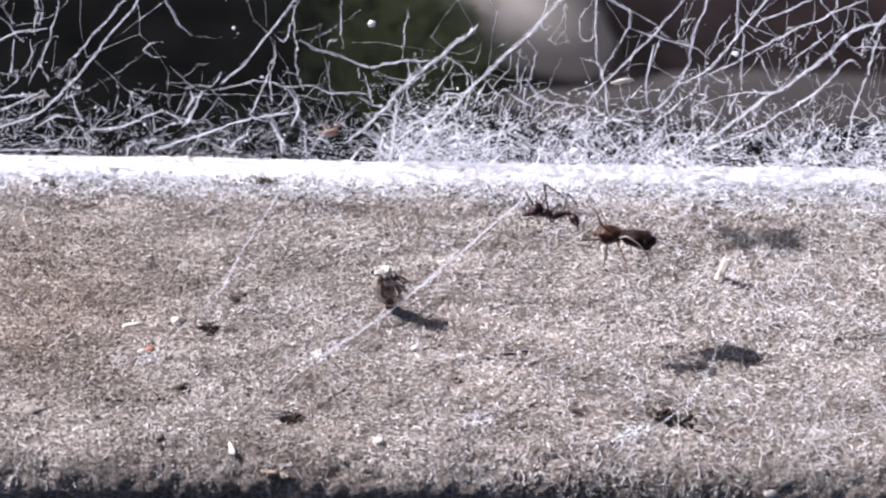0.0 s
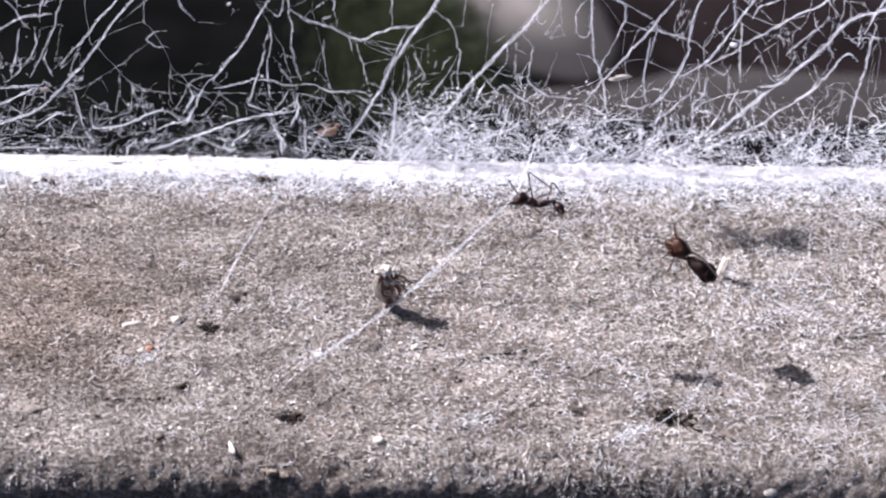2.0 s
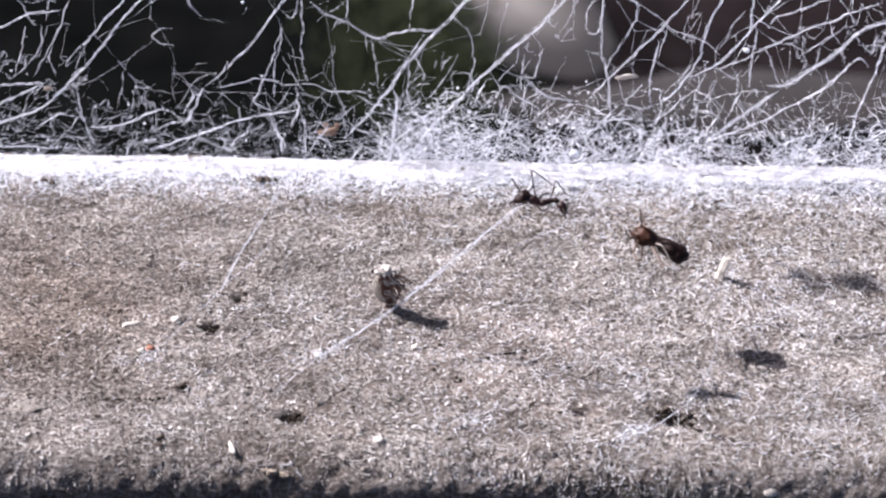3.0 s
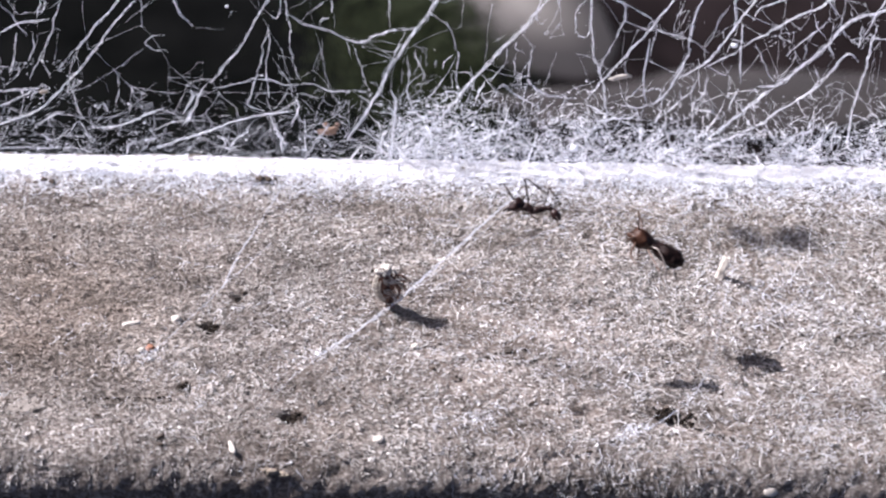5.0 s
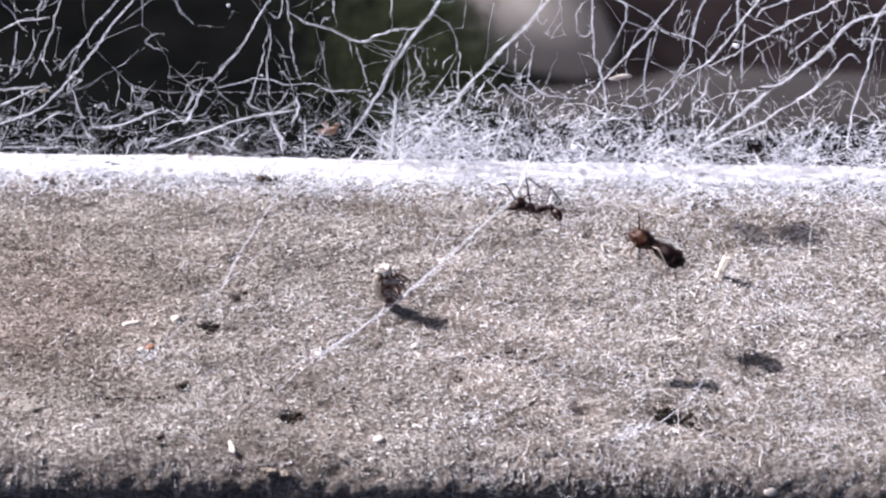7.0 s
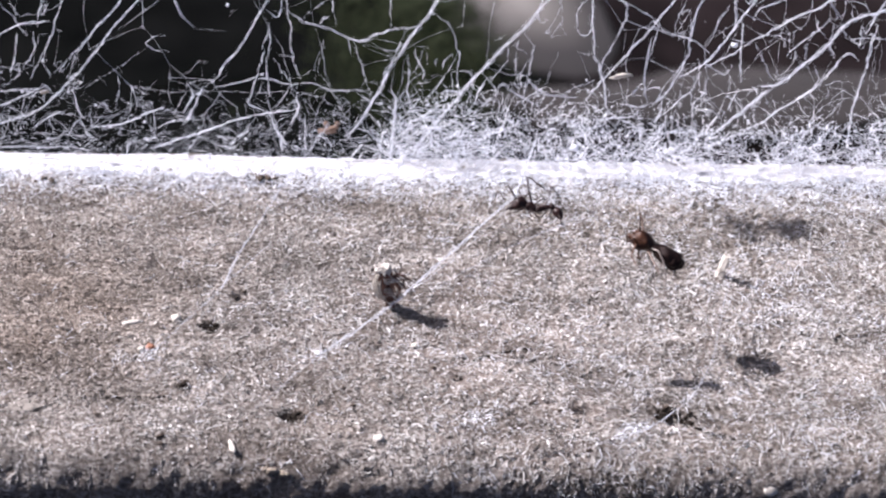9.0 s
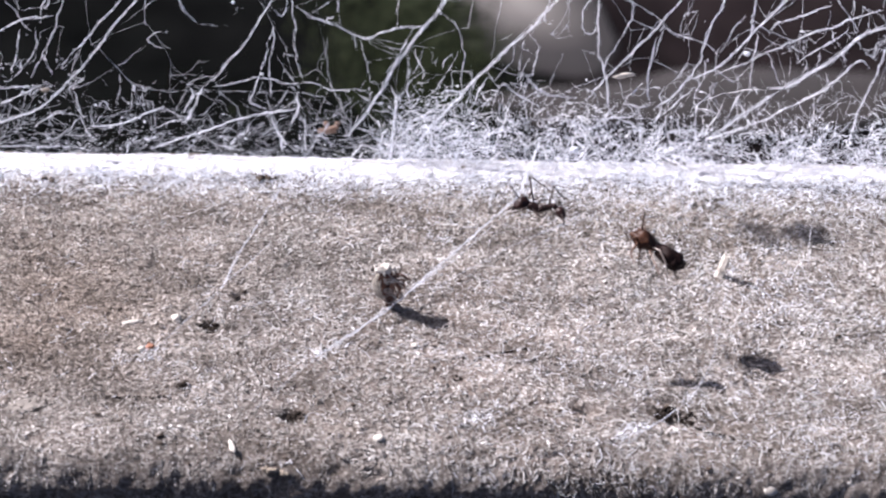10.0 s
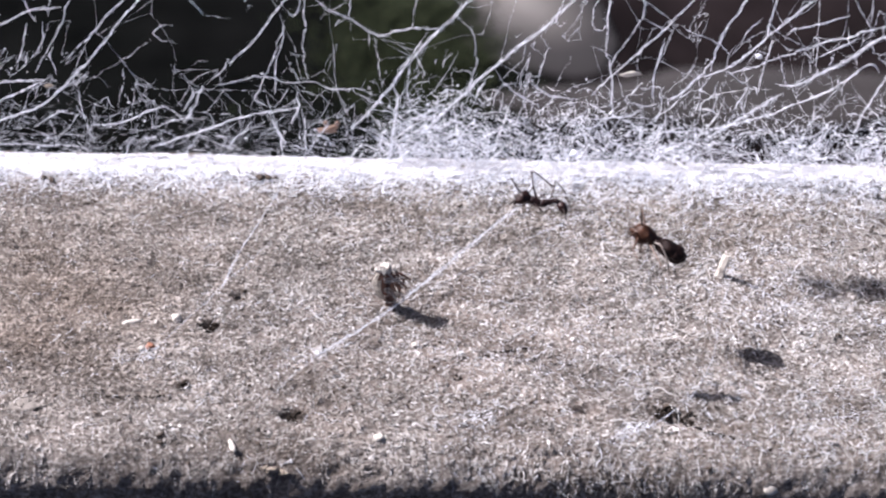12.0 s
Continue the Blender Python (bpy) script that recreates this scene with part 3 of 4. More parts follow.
THREADS_H = (
    (3, 0, (40.6, 15.3), (34.5, 13.4), (33.4, 11.5), (30.2, 8.3), (28.7, 7.1), (27.5, 7.2)),
    (2, 1.2, (36.1, 8.9), (35.6, 9.7), (35, 9.6), (33, 6.7), (31.3, 5.1), (29.4, 4), (28.3, 2.8), (23.4, 0.3)),
    (2, 1, (37.4, 12.2), (36.1, 4), (36.2, 0.6)),
)
THREADS_H += (
    (1, 0.1, (34.6, 11.7), (41.3, 11.8)),
    (1, -1.1, (35.5, 13.5), (35.5, 11.8), (34.4, 12.6)),
    (1, -0.5, (31.4, 14.3), (31.9, 13.1), (32.9, 12)),
    (0, -0.5, (29.4, 13), (29.9, 10.3)),
    (1, -0.6, (30.3, 18.2), (33.8, 14)),
    (1, -0.6, (29.5, 10.6), (33, 14)),
    (2, 1.1, (33.3, 10.6), (34, 9.6)),
    (1, -0.8, (31.1, 11.8), (31.2, 10.3)),
    (1, -1.1, (31.8, 10.1), (32.4, 8.6), (31.8, 7.1)),
    (1, 1.3, (35.2, 13.9), (35.2, 12.7)),
    (2, 0.3, (39.2, 17.5), (36.9, 13.7), (36.3, 12)),
)

SHEET_Y, SHEET_LEAN = 12.5, 0.2


def wiggle(rng, k, amp):
    """Kinks of several lengths along a strand of k points."""
    out = np.zeros((k, 3))
    for step, gain in ((9, 0.9), (4, 0.75), (2, 0.6)):
        knots = np.arange(0, k + step, step)
        val = rng.normal(0, 1, (len(knots), 3))
        out += gain * amp * np.stack([np.interp(np.arange(k), knots, val[:, j]) for j in range(3)], 1)
    return out


def hook(rng, o, size):
    """A short filament that curls over."""
    u = np.linspace(0, 1, 7)
    a, bend = rng.uniform(0, 6.28), rng.normal(0, 2.8)
    ang = a + bend * u
    q = np.stack([np.cumsum(np.cos(ang)), rng.normal(0, 0.5) * u * 3, np.cumsum(np.sin(ang))], 1) * size / 7
    return tubes((o + q - q[0])[None], np.linspace(0.014, 0.004, 7)[None] * rng.uniform(0.5, 1.1), 3)


def silk_thread(pts, weight, seed, kink=0.75):
    """A kinked strand of several thin filaments with beads, fine hooks and loose ends."""
    rng = np.random.default_rng(seed)
    pts = np.asarray(pts, float)
    ln = np.linalg.norm(np.diff(pts, axis=0), axis=1).sum()
    k = max(14, int(ln * 7))
    base = smooth_path(pts, k) + wiggle(rng, k, kink * (0.07, 0.08, 0.06, 0.04)[weight])
    ends = np.clip(np.minimum(np.arange(k), np.arange(k)[::-1]) / 7, 0.25, 1)
    heap = Heap()
    for i in range((1, 3, 6, 11)[weight]):
        q = base + wiggle(rng, k, (0.018, 0.026, 0.055, 0.10)[weight] * (1 if i else 0.3)) * ends[:, None]
        r = rng.uniform(0.012, 0.018) * (0.6, rng.uniform(0.8, 1.1), 1.1, 1.15)[weight] * (rng.uniform(0.4, 0.9) if i else 1.6)
        knots = np.arange(0, k + 2, 2)
        swell = np.interp(np.arange(k), knots, 0.22 + 2.1 * rng.random(len(knots)) ** 3)
        heap.add(*tubes(q[None], (r * swell * ends * rng.uniform(0.8, 1.2, k))[None], 4))
    for i in range(int(ln * (2.0, 5.5, 9.0, 13.0)[weight])):
        heap.add(*hook(rng, base[rng.integers(0, k)] + rng.normal(0, 0.03, 3), 0.07 + 0.42 * rng.random() ** 3))
    for i in range(int(ln * (3.0, 6.0, 9.0, 12.0)[weight])):
        o = base[rng.integers(0, k)] + rng.normal(0, 0.05, 3)
        heap.add(*blob(o, (0.013 + 0.042 * rng.random() ** 3) * rng.uniform(0.7, 1.4, 3), 0, 0.7, i, 4, 5))
    return heap


def net_density(x, z):
    """How thickly the fine net hangs over a point of the sheet."""
    if x < -31:
        return 1.0
    if z < 5.5:
        return 0.7 if x < -6 else 0.75
    if x < -17:
        return 0.13
    return 0.22 if x < 9 else 0.45 if x < 19 else 0.95


def fine_net(rng, x0, x1):
    """A loose net: knots at random places, tied to their neighbours by thin kinked filaments."""
    knots = []
    for _ in range(int((x1 - x0) * 8)):
        x, z = rng.uniform(x0, x1), 0.4 + 18.5 * rng.random() ** 1.15
        if rng.random() < net_density(x, z):
            knots.append((x, SHEET_Y + SHEET_LEAN * z + rng.normal(0, 1.1), z))
    knots = np.array(knots)
    heap, tied, k = Heap(), set(), 13
    for a in range(len(knots)):
        far = np.linalg.norm((knots - knots[a]) * (1, 0.3, 0.8), axis=1)
        order = np.argsort(far)[1:9]
        for b in (*order[:2], *([order[rng.integers(3, len(order))]] if rng.random() < 0.35 and len(order) > 4 else [])):
            if (min(a, b), max(a, b)) in tied or far[b] > 6.5:
                continue
            tied.add((min(a, b), max(a, b)))
            u = np.linspace(0, 1, k)[:, None]
            bow = np.sin(np.pi * u) * rng.normal(0, 0.12, 3) * far[b] * 0.6
            q = knots[a] * (1 - u) + knots[b] * u + bow + wiggle(rng, k, 0.05)
            r = (0.009 + 0.014 * rng.random() ** 2) * (0.4 + 1.6 * rng.random(k) ** 3)
            heap.add(*tubes(q[None], r[None], 3))
            for _ in range(int(far[b] * 1.3)):
                heap.add(*blob(q[rng.integers(0, k)] + rng.normal(0, 0.02, 3), rng.uniform(0.015, 0.04, 3), 0, 0.8, a, 4, 5))
            if rng.random() < 0.6:
                heap.add(*hook(rng, q[rng.integers(0, k)], rng.uniform(0.12, 0.5)))
        heap.add(*blob(knots[a], rng.uniform(0.025, 0.06, 3), 0, 0.8, a, 5, 6))
    return heap


# each section: its middle, the stretch of fine net that hangs in it, its threads
SECTIONS = (
    (-37.0, (-44, -31), THREADS_A), (-24.0, (-31, -18), THREADS_B), (-13.0, (-18, -8), THREADS_C), (-3.0, (-8, 2), THREADS_D), (6.0, (2, 11), THREADS_E), (17.0, (11, 22), THREADS_F),
    (27.0, (22, 31), THREADS_G), (35.0, (31, 44), THREADS_H), (-15.0, None, THREADS_I), (3.0, None, THREADS_J), (27.0, None, THREADS_K),
)
# flecks caught in the web: section, x, height, size, material
FLECKS = (
    (5, 15.3, 7.9, (0.95, 0.22, 0.2), PALE), (6, 25.0, 11.0, (0.26, 0.24, 0.26), SILK), (3, -7.4, 16.4, (0.3, 0.26, 0.3), SILK),
    (2, -18.6, 14.0, (0.14, 0.12, 0.14), SILK), (4, 11.6, 0.9, (0.4, 0.3, 0.34), SILK), (0, -35.2, 5.9, (0.35, 0.2, 0.2), TAN),
)
cobwebs = []


def build_cobweb():
    for i, (cx, span, table) in enumerate(SECTIONS):
        web = new("cobweb")
        web.location = (cx * MM, SHEET_Y * MM, 0)
        tagged(web, "hanging section of dusty white cobweb on the board edge", "cobweb", "cobweb sections along the edge")
        for j, (weight, back, *pts) in enumerate(table):
            p3 = [(x - cx, back + SHEET_LEAN * z, z) for x, z in pts]
            part("thread", silk_thread(p3, weight, 100 * i + j).mesh("thread", SILK if weight else SILK_FINE), web)
        if span:
            heap = fine_net(np.random.default_rng(500 + i), *span)
            heap.v = [v - (cx, SHEET_Y, 0) for v in heap.v]
            tagged(part("fine_threads", heap.mesh("fine_threads", SILK_FINE), web), "fine net of loose silk filaments", kind="stuff")
        for k, x, z, size, mat in FLECKS:
            if k == i:
                o = (x - cx, SHEET_LEAN * z, z)
                part("fleck", mesh_from("fleck", *blob(o, size, 15, 0.7, x, 8, 9), mat), web, "pale fleck stuck in the web")
        cobwebs.append(web)


def build_tangle():
    """The dense snarl of silk that clings to the foot of the web."""
    rng = np.random.default_rng(77)
    k = 18
    # name, stretch, count, radii, length, share left of the middle, curl, flatness, material
    kinds = (
        ("silk_tangle", -10, 1000, 0.012, 0.034, 7.0, 0.0, (0.25, 0.7), (1.0, 0.5, 0.32), SILK),
        ("thin_tangle", -44, 320, 0.009, 0.022, 8.0, 1.0, (0.2, 0.55), (1.0, 0.4, 0.24), SILK_FINE),
        ("silk_curls", -44, 1250, 0.016, 0.040, 3.6, 0.05, (0.8, 1.7), (1.0, 0.5, 0.7), SILK),
        ("silk_haze", -44, 1300, 0.004, 0.010, 4.0, 0.8, (0.3, 0.9), (1.0, 0.5, 0.4), SILK_FINE),
    )
    for name, x0, count, r0, r1, long, low, curl, flat, mat in kinds:
        out = []
        while len(out) < count:
            x, y = rng.uniform(x0, -5 if name == "thin_tangle" else 44), BACK + 2.0 + rng.exponential(2.4)
            g = 0.45 + 1.3 * noise.noise(Vector((x * 0.35, y * 0.3, 14.0)))
            thick = (low + (1 - low) / (1 + math.exp(-(x + 5.5) / 2.0))) * min(g, 0.95) * (0.72 + 0.6 * math.exp(-((x - 0.5) / 8.5) ** 2))
            if rng.random() > thick or y > 21:
                continue
            z = -1.5 + rng.exponential(2.0 + 1.1 * math.exp(-((x - 2) / 8) ** 2)) - 0.3 * (y - 12)
            if z > 7.0:
                continue
            ln = 0.8 + long * rng.random() ** 1.8
            d = rng.normal(0, 1, 3) * flat
            d /= np.linalg.norm(d)
            step = d + np.cumsum(rng.normal(0, 0.42, (k, 3)), 0) * rng.uniform(*curl)
            step /= np.linalg.norm(step, axis=1, keepdims=True)
            out.append(np.array([x, y, z]) + np.cumsum(step, 0) * ln / k + wiggle(rng, k, 0.04))
        p = np.array(out)
        r = r0 + (r1 - r0) * rng.random((count, 1)) ** 2.5
        ob = part(name, mesh_from(name, *tubes(p, r * (0.4 + 1.3 * rng.random((count, k)) ** 1.6) * (0.25 + np.sin(np.linspace(0.1, 3.04, k))), 3), mat))
        tagged(ob, "dense tangle of curled white silk behind the edge", "silk tangle", kind="stuff")


def build_dust():
    """Specks of dust and pollen held by the web's foot."""
    rng = np.random.default_rng(23)
    heap = Heap()
    while heap.n < 700 * 30:
        x, y = rng.uniform(-44, 44), BACK + 2.5 + rng.exponential(1.8)
        z = -1.0 + rng.exponential(2.4)
        if rng.random() > (0.35 if x < -6 else 1.0) or z > 12:
            continue
        heap.add(*blob((x, y, z), rng.uniform(0.025, 0.04) * (1 + 2.2 * rng.random() ** 4) * rng.uniform(0.6, 1.5, 3), 0, 0.9, rng.uniform(0, 9), 5, 6))
    tagged(part("web_dust", heap.mesh("web_dust", SILK)), "pale specks of dust held in the web", "dust", kind="stuff")


def strand(pts, weight, seed):
    """A taut loose bundle of very fine filaments, with a few short barbs."""
    rng = np.random.default_rng(seed)
    ln = np.linalg.norm(np.diff(pts, axis=0), axis=1).sum()
    k = max(20, int(ln * 4))
    base = smooth_path(pts, k) + wiggle(rng, k, 0.03)
    heap = Heap()
    for i in range((3, 6, 9)[weight]):
        q = base + rng.normal(0, (0.02, 0.03, 0.05)[weight], 3) + wiggle(rng, k, (0.03, 0.035, 0.05)[weight])
        swell = np.interp(np.arange(k), np.arange(0, k + 4, 4), 0.2 + 2.0 * rng.random(len(np.arange(0, k + 4, 4))) ** 2)
        heap.add(*tubes(q[None], (rng.uniform(0.010, 0.016) * (0.6, 0.9, 1.0)[weight] * swell)[None], 4))
    for i in range(int(ln * (0.8, 1.2, 2.0)[weight])):
        heap.add(*hook(rng, base[rng.integers(0, k)], 0.1 + 0.4 * rng.random() ** 2))
    return heap


def build_board_threads():
    """Single strands that run from the web down to the wood."""
    runs = (
        (2, (8.2, 11.5, 3.0), (6.2, 4.0, 2.6), (-4.2, -8.2, 0.9), (-9.8, -13.2, 0.2)),
        (0, (8.9, 11.3, 3.1), (6.8, 4.0, 2.65), (1.2, -2.9, 1.72), (-4.2, -8.2, 0.9)),
        (0, (-9.8, -13.2, 0.2), (-11.1, -14.8, 0.25), (-14.0, -18.8, 0.2)),
        (1, (-10.0, 9.0, 6.0), (-13.5, 1.9, 5.0), (-17.3, -3.4, 1.0), (-18.0, -5.6, 0.2)),
        (0, (-14.0, -4.0, 4.0), (-17.2, -7.1, 2.5), (-23.5, -14.1, 0.2)),
    )
    runs += (
        (0, (34.5, 11.0, 5.0), (33.1, 5.0, 4.0), (31.0, 1.4, 2.0), (30.6, -1.7, 0.2)),
        (0, (24.0, -4.0, 4.5), (22.7, -8.1, 3.0), (21.2, -14.0, 1.2), (19.4, -17.3, 0.5), (14.1, -21.8, 0.2)),
        (0, (20.0, 9.0, 9.0), (14.6, -0.7, 6.0), (10.2, 0.9, 2.0), (8.0, 2.0, 0.2)),
        (0, (11.5, 2.0, 2.2), (6.0, -1.2, 1.6), (-0.6, -5.2, 0.2)),
    )
    made = []
    for i, (weight, *pts) in enumerate(runs):
        foot = np.array(pts[-1])
        ob = part("silk_thread", strand(np.array(pts) - foot, weight, 900 + i).mesh("silk_thread", SILK_FINE))
        ob.location = foot * MM
        made.append((ob, foot))
        tagged(ob, "single white silk strand running down to the board", "silk thread", "strands over the board")
    return made[:2]


def build_tufts():
    """Matted tufts of silk stuck to the wood."""
    rng = np.random.default_rng(41)
    for x, y, w, d, n in ((-9.9, -12.8, 2.8, 1.4, 64), (14.0, -20.7, 1.3, 0.8, 80), (19.8, -16.6, 1.2, 1.3, 32), (-23.5, -13.4, 1.6, 1.0, 60), (2.5, -19.5, 1.8, 1.0, 60), (27.0, -7.5, 3.5, 2.5, 90), (27.5, 0.5, 4.0, 2.5, 100), (26.8, -4.2, 2.2, 1.3, 60)):
        out = []
        for i in range(n):
            g = rng.normal(0, 0.6)
            px, py = x + g * w + rng.normal(0, w * 0.25), y + g * d + rng.normal(0, d * 0.35)
            a = rng.normal(0.75, 0.6) + (math.pi if rng.random() < 0.5 else 0)
            ln, bend = rng.uniform(0.3, 1.1), rng.normal(0, 1.8)
            u = np.linspace(0, 1, 7)
            q = np.stack([px + np.cumsum(np.cos(a + bend * u)) * ln / 7, py + np.cumsum(np.sin(a + bend * u)) * ln / 7, np.sin(u * 3) * 0.25 * ln], 1)
            q[:, 2] += top_at(px, py) + 0.05
            out.append(q)
        ob = part("silk_tuft", mesh_from("silk_tuft", *tubes(np.array(out), (0.008 + 0.020 * rng.random((n, 1)) ** 2) * np.ones(7), 3), SILK))
        tagged(ob, "matted tuft of white silk stuck to the wood", "silk tuft", "silk tufts on the board", "stuff")


build_cobweb()
build_tangle()
build_dust()
main_strands = build_board_threads()
build_tufts()

# ---- the insects: built lying along x, with the head towards -x ----
U = 0.0427


def ant_pt(x, y, z=0.0):
    return ((x - 48.5) * U, (71.5 - y) * U, z)


def build_ant():
    ant = new("ant")
    tagged(ant, "small black ant caught in the web, legs raised", "ant")
    heap = Heap()
    heap.add(*blob(ant_pt(15, 61), (0.62, 0.44, 0.46), 32, 0.3, 1, egg=0.14))
    heap.add(*limb((ant_pt(20, 60), ant_pt(26, 62), ant_pt(31, 65)), 0.28, 0.26))
    part("head", heap.mesh("head", ANT_SHELL), ant)
    for a, b in ((ant_pt(8, 65, 0.12), ant_pt(-10, 73, 0.10)), (ant_pt(9, 68, -0.1), ant_pt(-2, 74, -0.1))):
        mid = tuple((p + q) / 2 + o for p, q, o in zip(a, b, (0, 0.08, 0)))
        part("mandible", mesh_from("mandible", *limb((a, mid, b), 0.15, 0.05), ANT_SHELL), ant)
    part("antenna", mesh_from("antenna", *limb((ant_pt(12, 54, 0.1), ant_pt(4, 42, 0.3), ant_pt(-6, 26, 0.3)), 0.075, 0.05), ANT_LIMB), ant)
    part("antenna", mesh_from("antenna", *limb((ant_pt(22, 56, -0.1), ant_pt(34, 40, 0.2), ant_pt(28, 11, 0.2)), 0.06, 0.04), ANT_LIMB), ant)
    heap = Heap()
    heap.add(*blob(ant_pt(36, 67), (0.50, 0.36, 0.36), -28, 0.35, 2))
    heap.add(*blob(ant_pt(49, 70), (0.46, 0.28, 0.3), -6, 0.4, 3))
    heap.add(*blob(ant_pt(60, 68), (0.42, 0.25, 0.26), 12, 0.4, 5))
    part("thorax", heap.mesh("thorax", ANT_SHELL), ant)
    part("petiole", mesh_from("petiole", *limb((ant_pt(64, 66), ant_pt(74, 66), ant_pt(80, 72)), 0.19, 0.17, knobs=((0.5, 0.4),)), ANT_SHELL), ant)
    heap = Heap()
    heap.add(*blob(ant_pt(85, 78), (0.50, 0.36, 0.36), -58, 0.1, 4, egg=-0.15))
    heap.add(*limb((ant_pt(87, 84), ant_pt(89, 89), ant_pt(90, 93)), 0.13, 0.04))
    part("gaster", heap.mesh("gaster", ANT_SHELL), ant)
    legs = (
        ((33, 69, 0.2), (47, 84, 0.45), (53, 86, 0.5), (66, 70, 0.4)),
        ((38, 62, -0.1), (33, 36, 0.1), (30, 12, 0.2), (50, 27, 0.3), (72, 44, 0.3)),
        ((62, 66, -0.1), (70, 46, -0.5), (73, 29, -0.8), (84, 42, -1.0), (95, 56, -1.2)),
        ((28, 66, 0.15), (14, 74, 0.7), (-6, 79, 1.2)),
        ((82, 76, 0.15), (88, 86, 0.4), (91, 100, 0.3)),
        ((42, 64, -0.2), (52, 55, -0.9), (66, 52, -1.6)),
    )
    for leg in legs:
        part("leg", mesh_from("leg", *limb([ant_pt(*p) for p in leg], 0.078, 0.04, 20), ANT_LIMB), ant)
    return ant


V = 0.018


def spider_pt(x, y, z=0.0):
    """Into the spider's own space: its body leans 27 degrees where it was sketched."""
    a = radians(27)
    dx, dy = (x - 730) * V, (347 - y) * V
    return (dx * math.cos(a) - dy * math.sin(a), dx * math.sin(a) + dy * math.cos(a), z)


spider_legs = []


def build_spider():
    spider = new("spider")
    tagged(spider, "red-brown spider with dark oval abdomen hanging in the web", "spider")
    heap = Heap()
    heap.add(*blob((-1.30, 0.0, 0.0), (1.02, 0.72, 0.70), 0, 0.38, 11, 20, 24, -0.10))
    heap.add(*blob((-1.70, 0.02, 0.0), (0.52, 0.46, 0.42), 0, 0.4, 12))
    part("cephalothorax", heap.mesh("cephalothorax", CARAPACE), spider)
    part("pedicel", mesh_from("pedicel", *limb(((-0.7, 0, 0), (-0.4, 0, 0), (-0.1, 0, 0)), 0.34, 0.34), CARAPACE), spider)
    ab = part("abdomen", Heap().add(*blob((0.95, 0.0, 0.0), (1.40, 0.70, 0.90), 0, 0.3, 13, 26, 30, 0.16)).add(*blob((1.55, -0.02, 0.0), (0.78, 0.76, 0.9), 0, 0.35, 14, 20, 24)).mesh("abdomen", ABDOMEN), spider)
    part("spinneret", mesh_from("spinneret", *limb(((2.1, 0, 0), (2.3, -0.02, 0), (2.45, -0.05, 0)), 0.18, 0.08), ABDOMEN), ab)
    for s in (-1, 1):
        part("pedipalp", mesh_from("pedipalp", *limb(((-1.9, 0.05, 0.15 * s), (-2.2, 0.1, 0.25 * s), (-2.35, -0.1, 0.3 * s)), 0.09, 0.05), LEG_TIP), spider)
    legs = (
        (LEG_TIP, (650, 285, 0.2), (640, 235, 1.2), (628, 188, 2.0)),
        (LEG_TIP, (668, 285, -0.1), (664, 240, -0.9), (655, 193, -1.9)),
        (SPIDER_LEG, (635, 305, 0.3), (596, 328, 1.3), (580, 296, 2.3)),
        (SPIDER_LEG, (640, 330, 0.3), (612, 382, 1.4), (632, 430, 2.6)),
        (SPIDER_LEG, (655, 340, 0.3), (660, 396, -0.9), (690, 372, -2.0)),
        (SPIDER_LEG, (690, 355, 0.3), (728, 424, 1.5), (738, 452, 2.3)),
        (PALE_LEG, (700, 345, 0.3), (732, 352, 0.95), (762, 404, 1.0), (792, 548, 0.6)),
        (LEG_TIP, (700, 318, 0.2), (735, 318, -1.0), (800, 346, -1.7)),
    )
    for mat, *pts in legs:
        q = [np.array(spider_pt(*p)) for p in pts]
        o = q[0]
        r = {LEG_TIP: 0.085, SPIDER_LEG: 0.09, PALE_LEG: 0.07}[mat]
        leg = part("leg", mesh_from("leg", *limb([p - o for p in q], r, 0.035, 18, 8, ((0.5, 0.2),)), mat), spider)
        leg.location = o * MM
        spider_legs.append((leg, tuple(o)))
    return spider


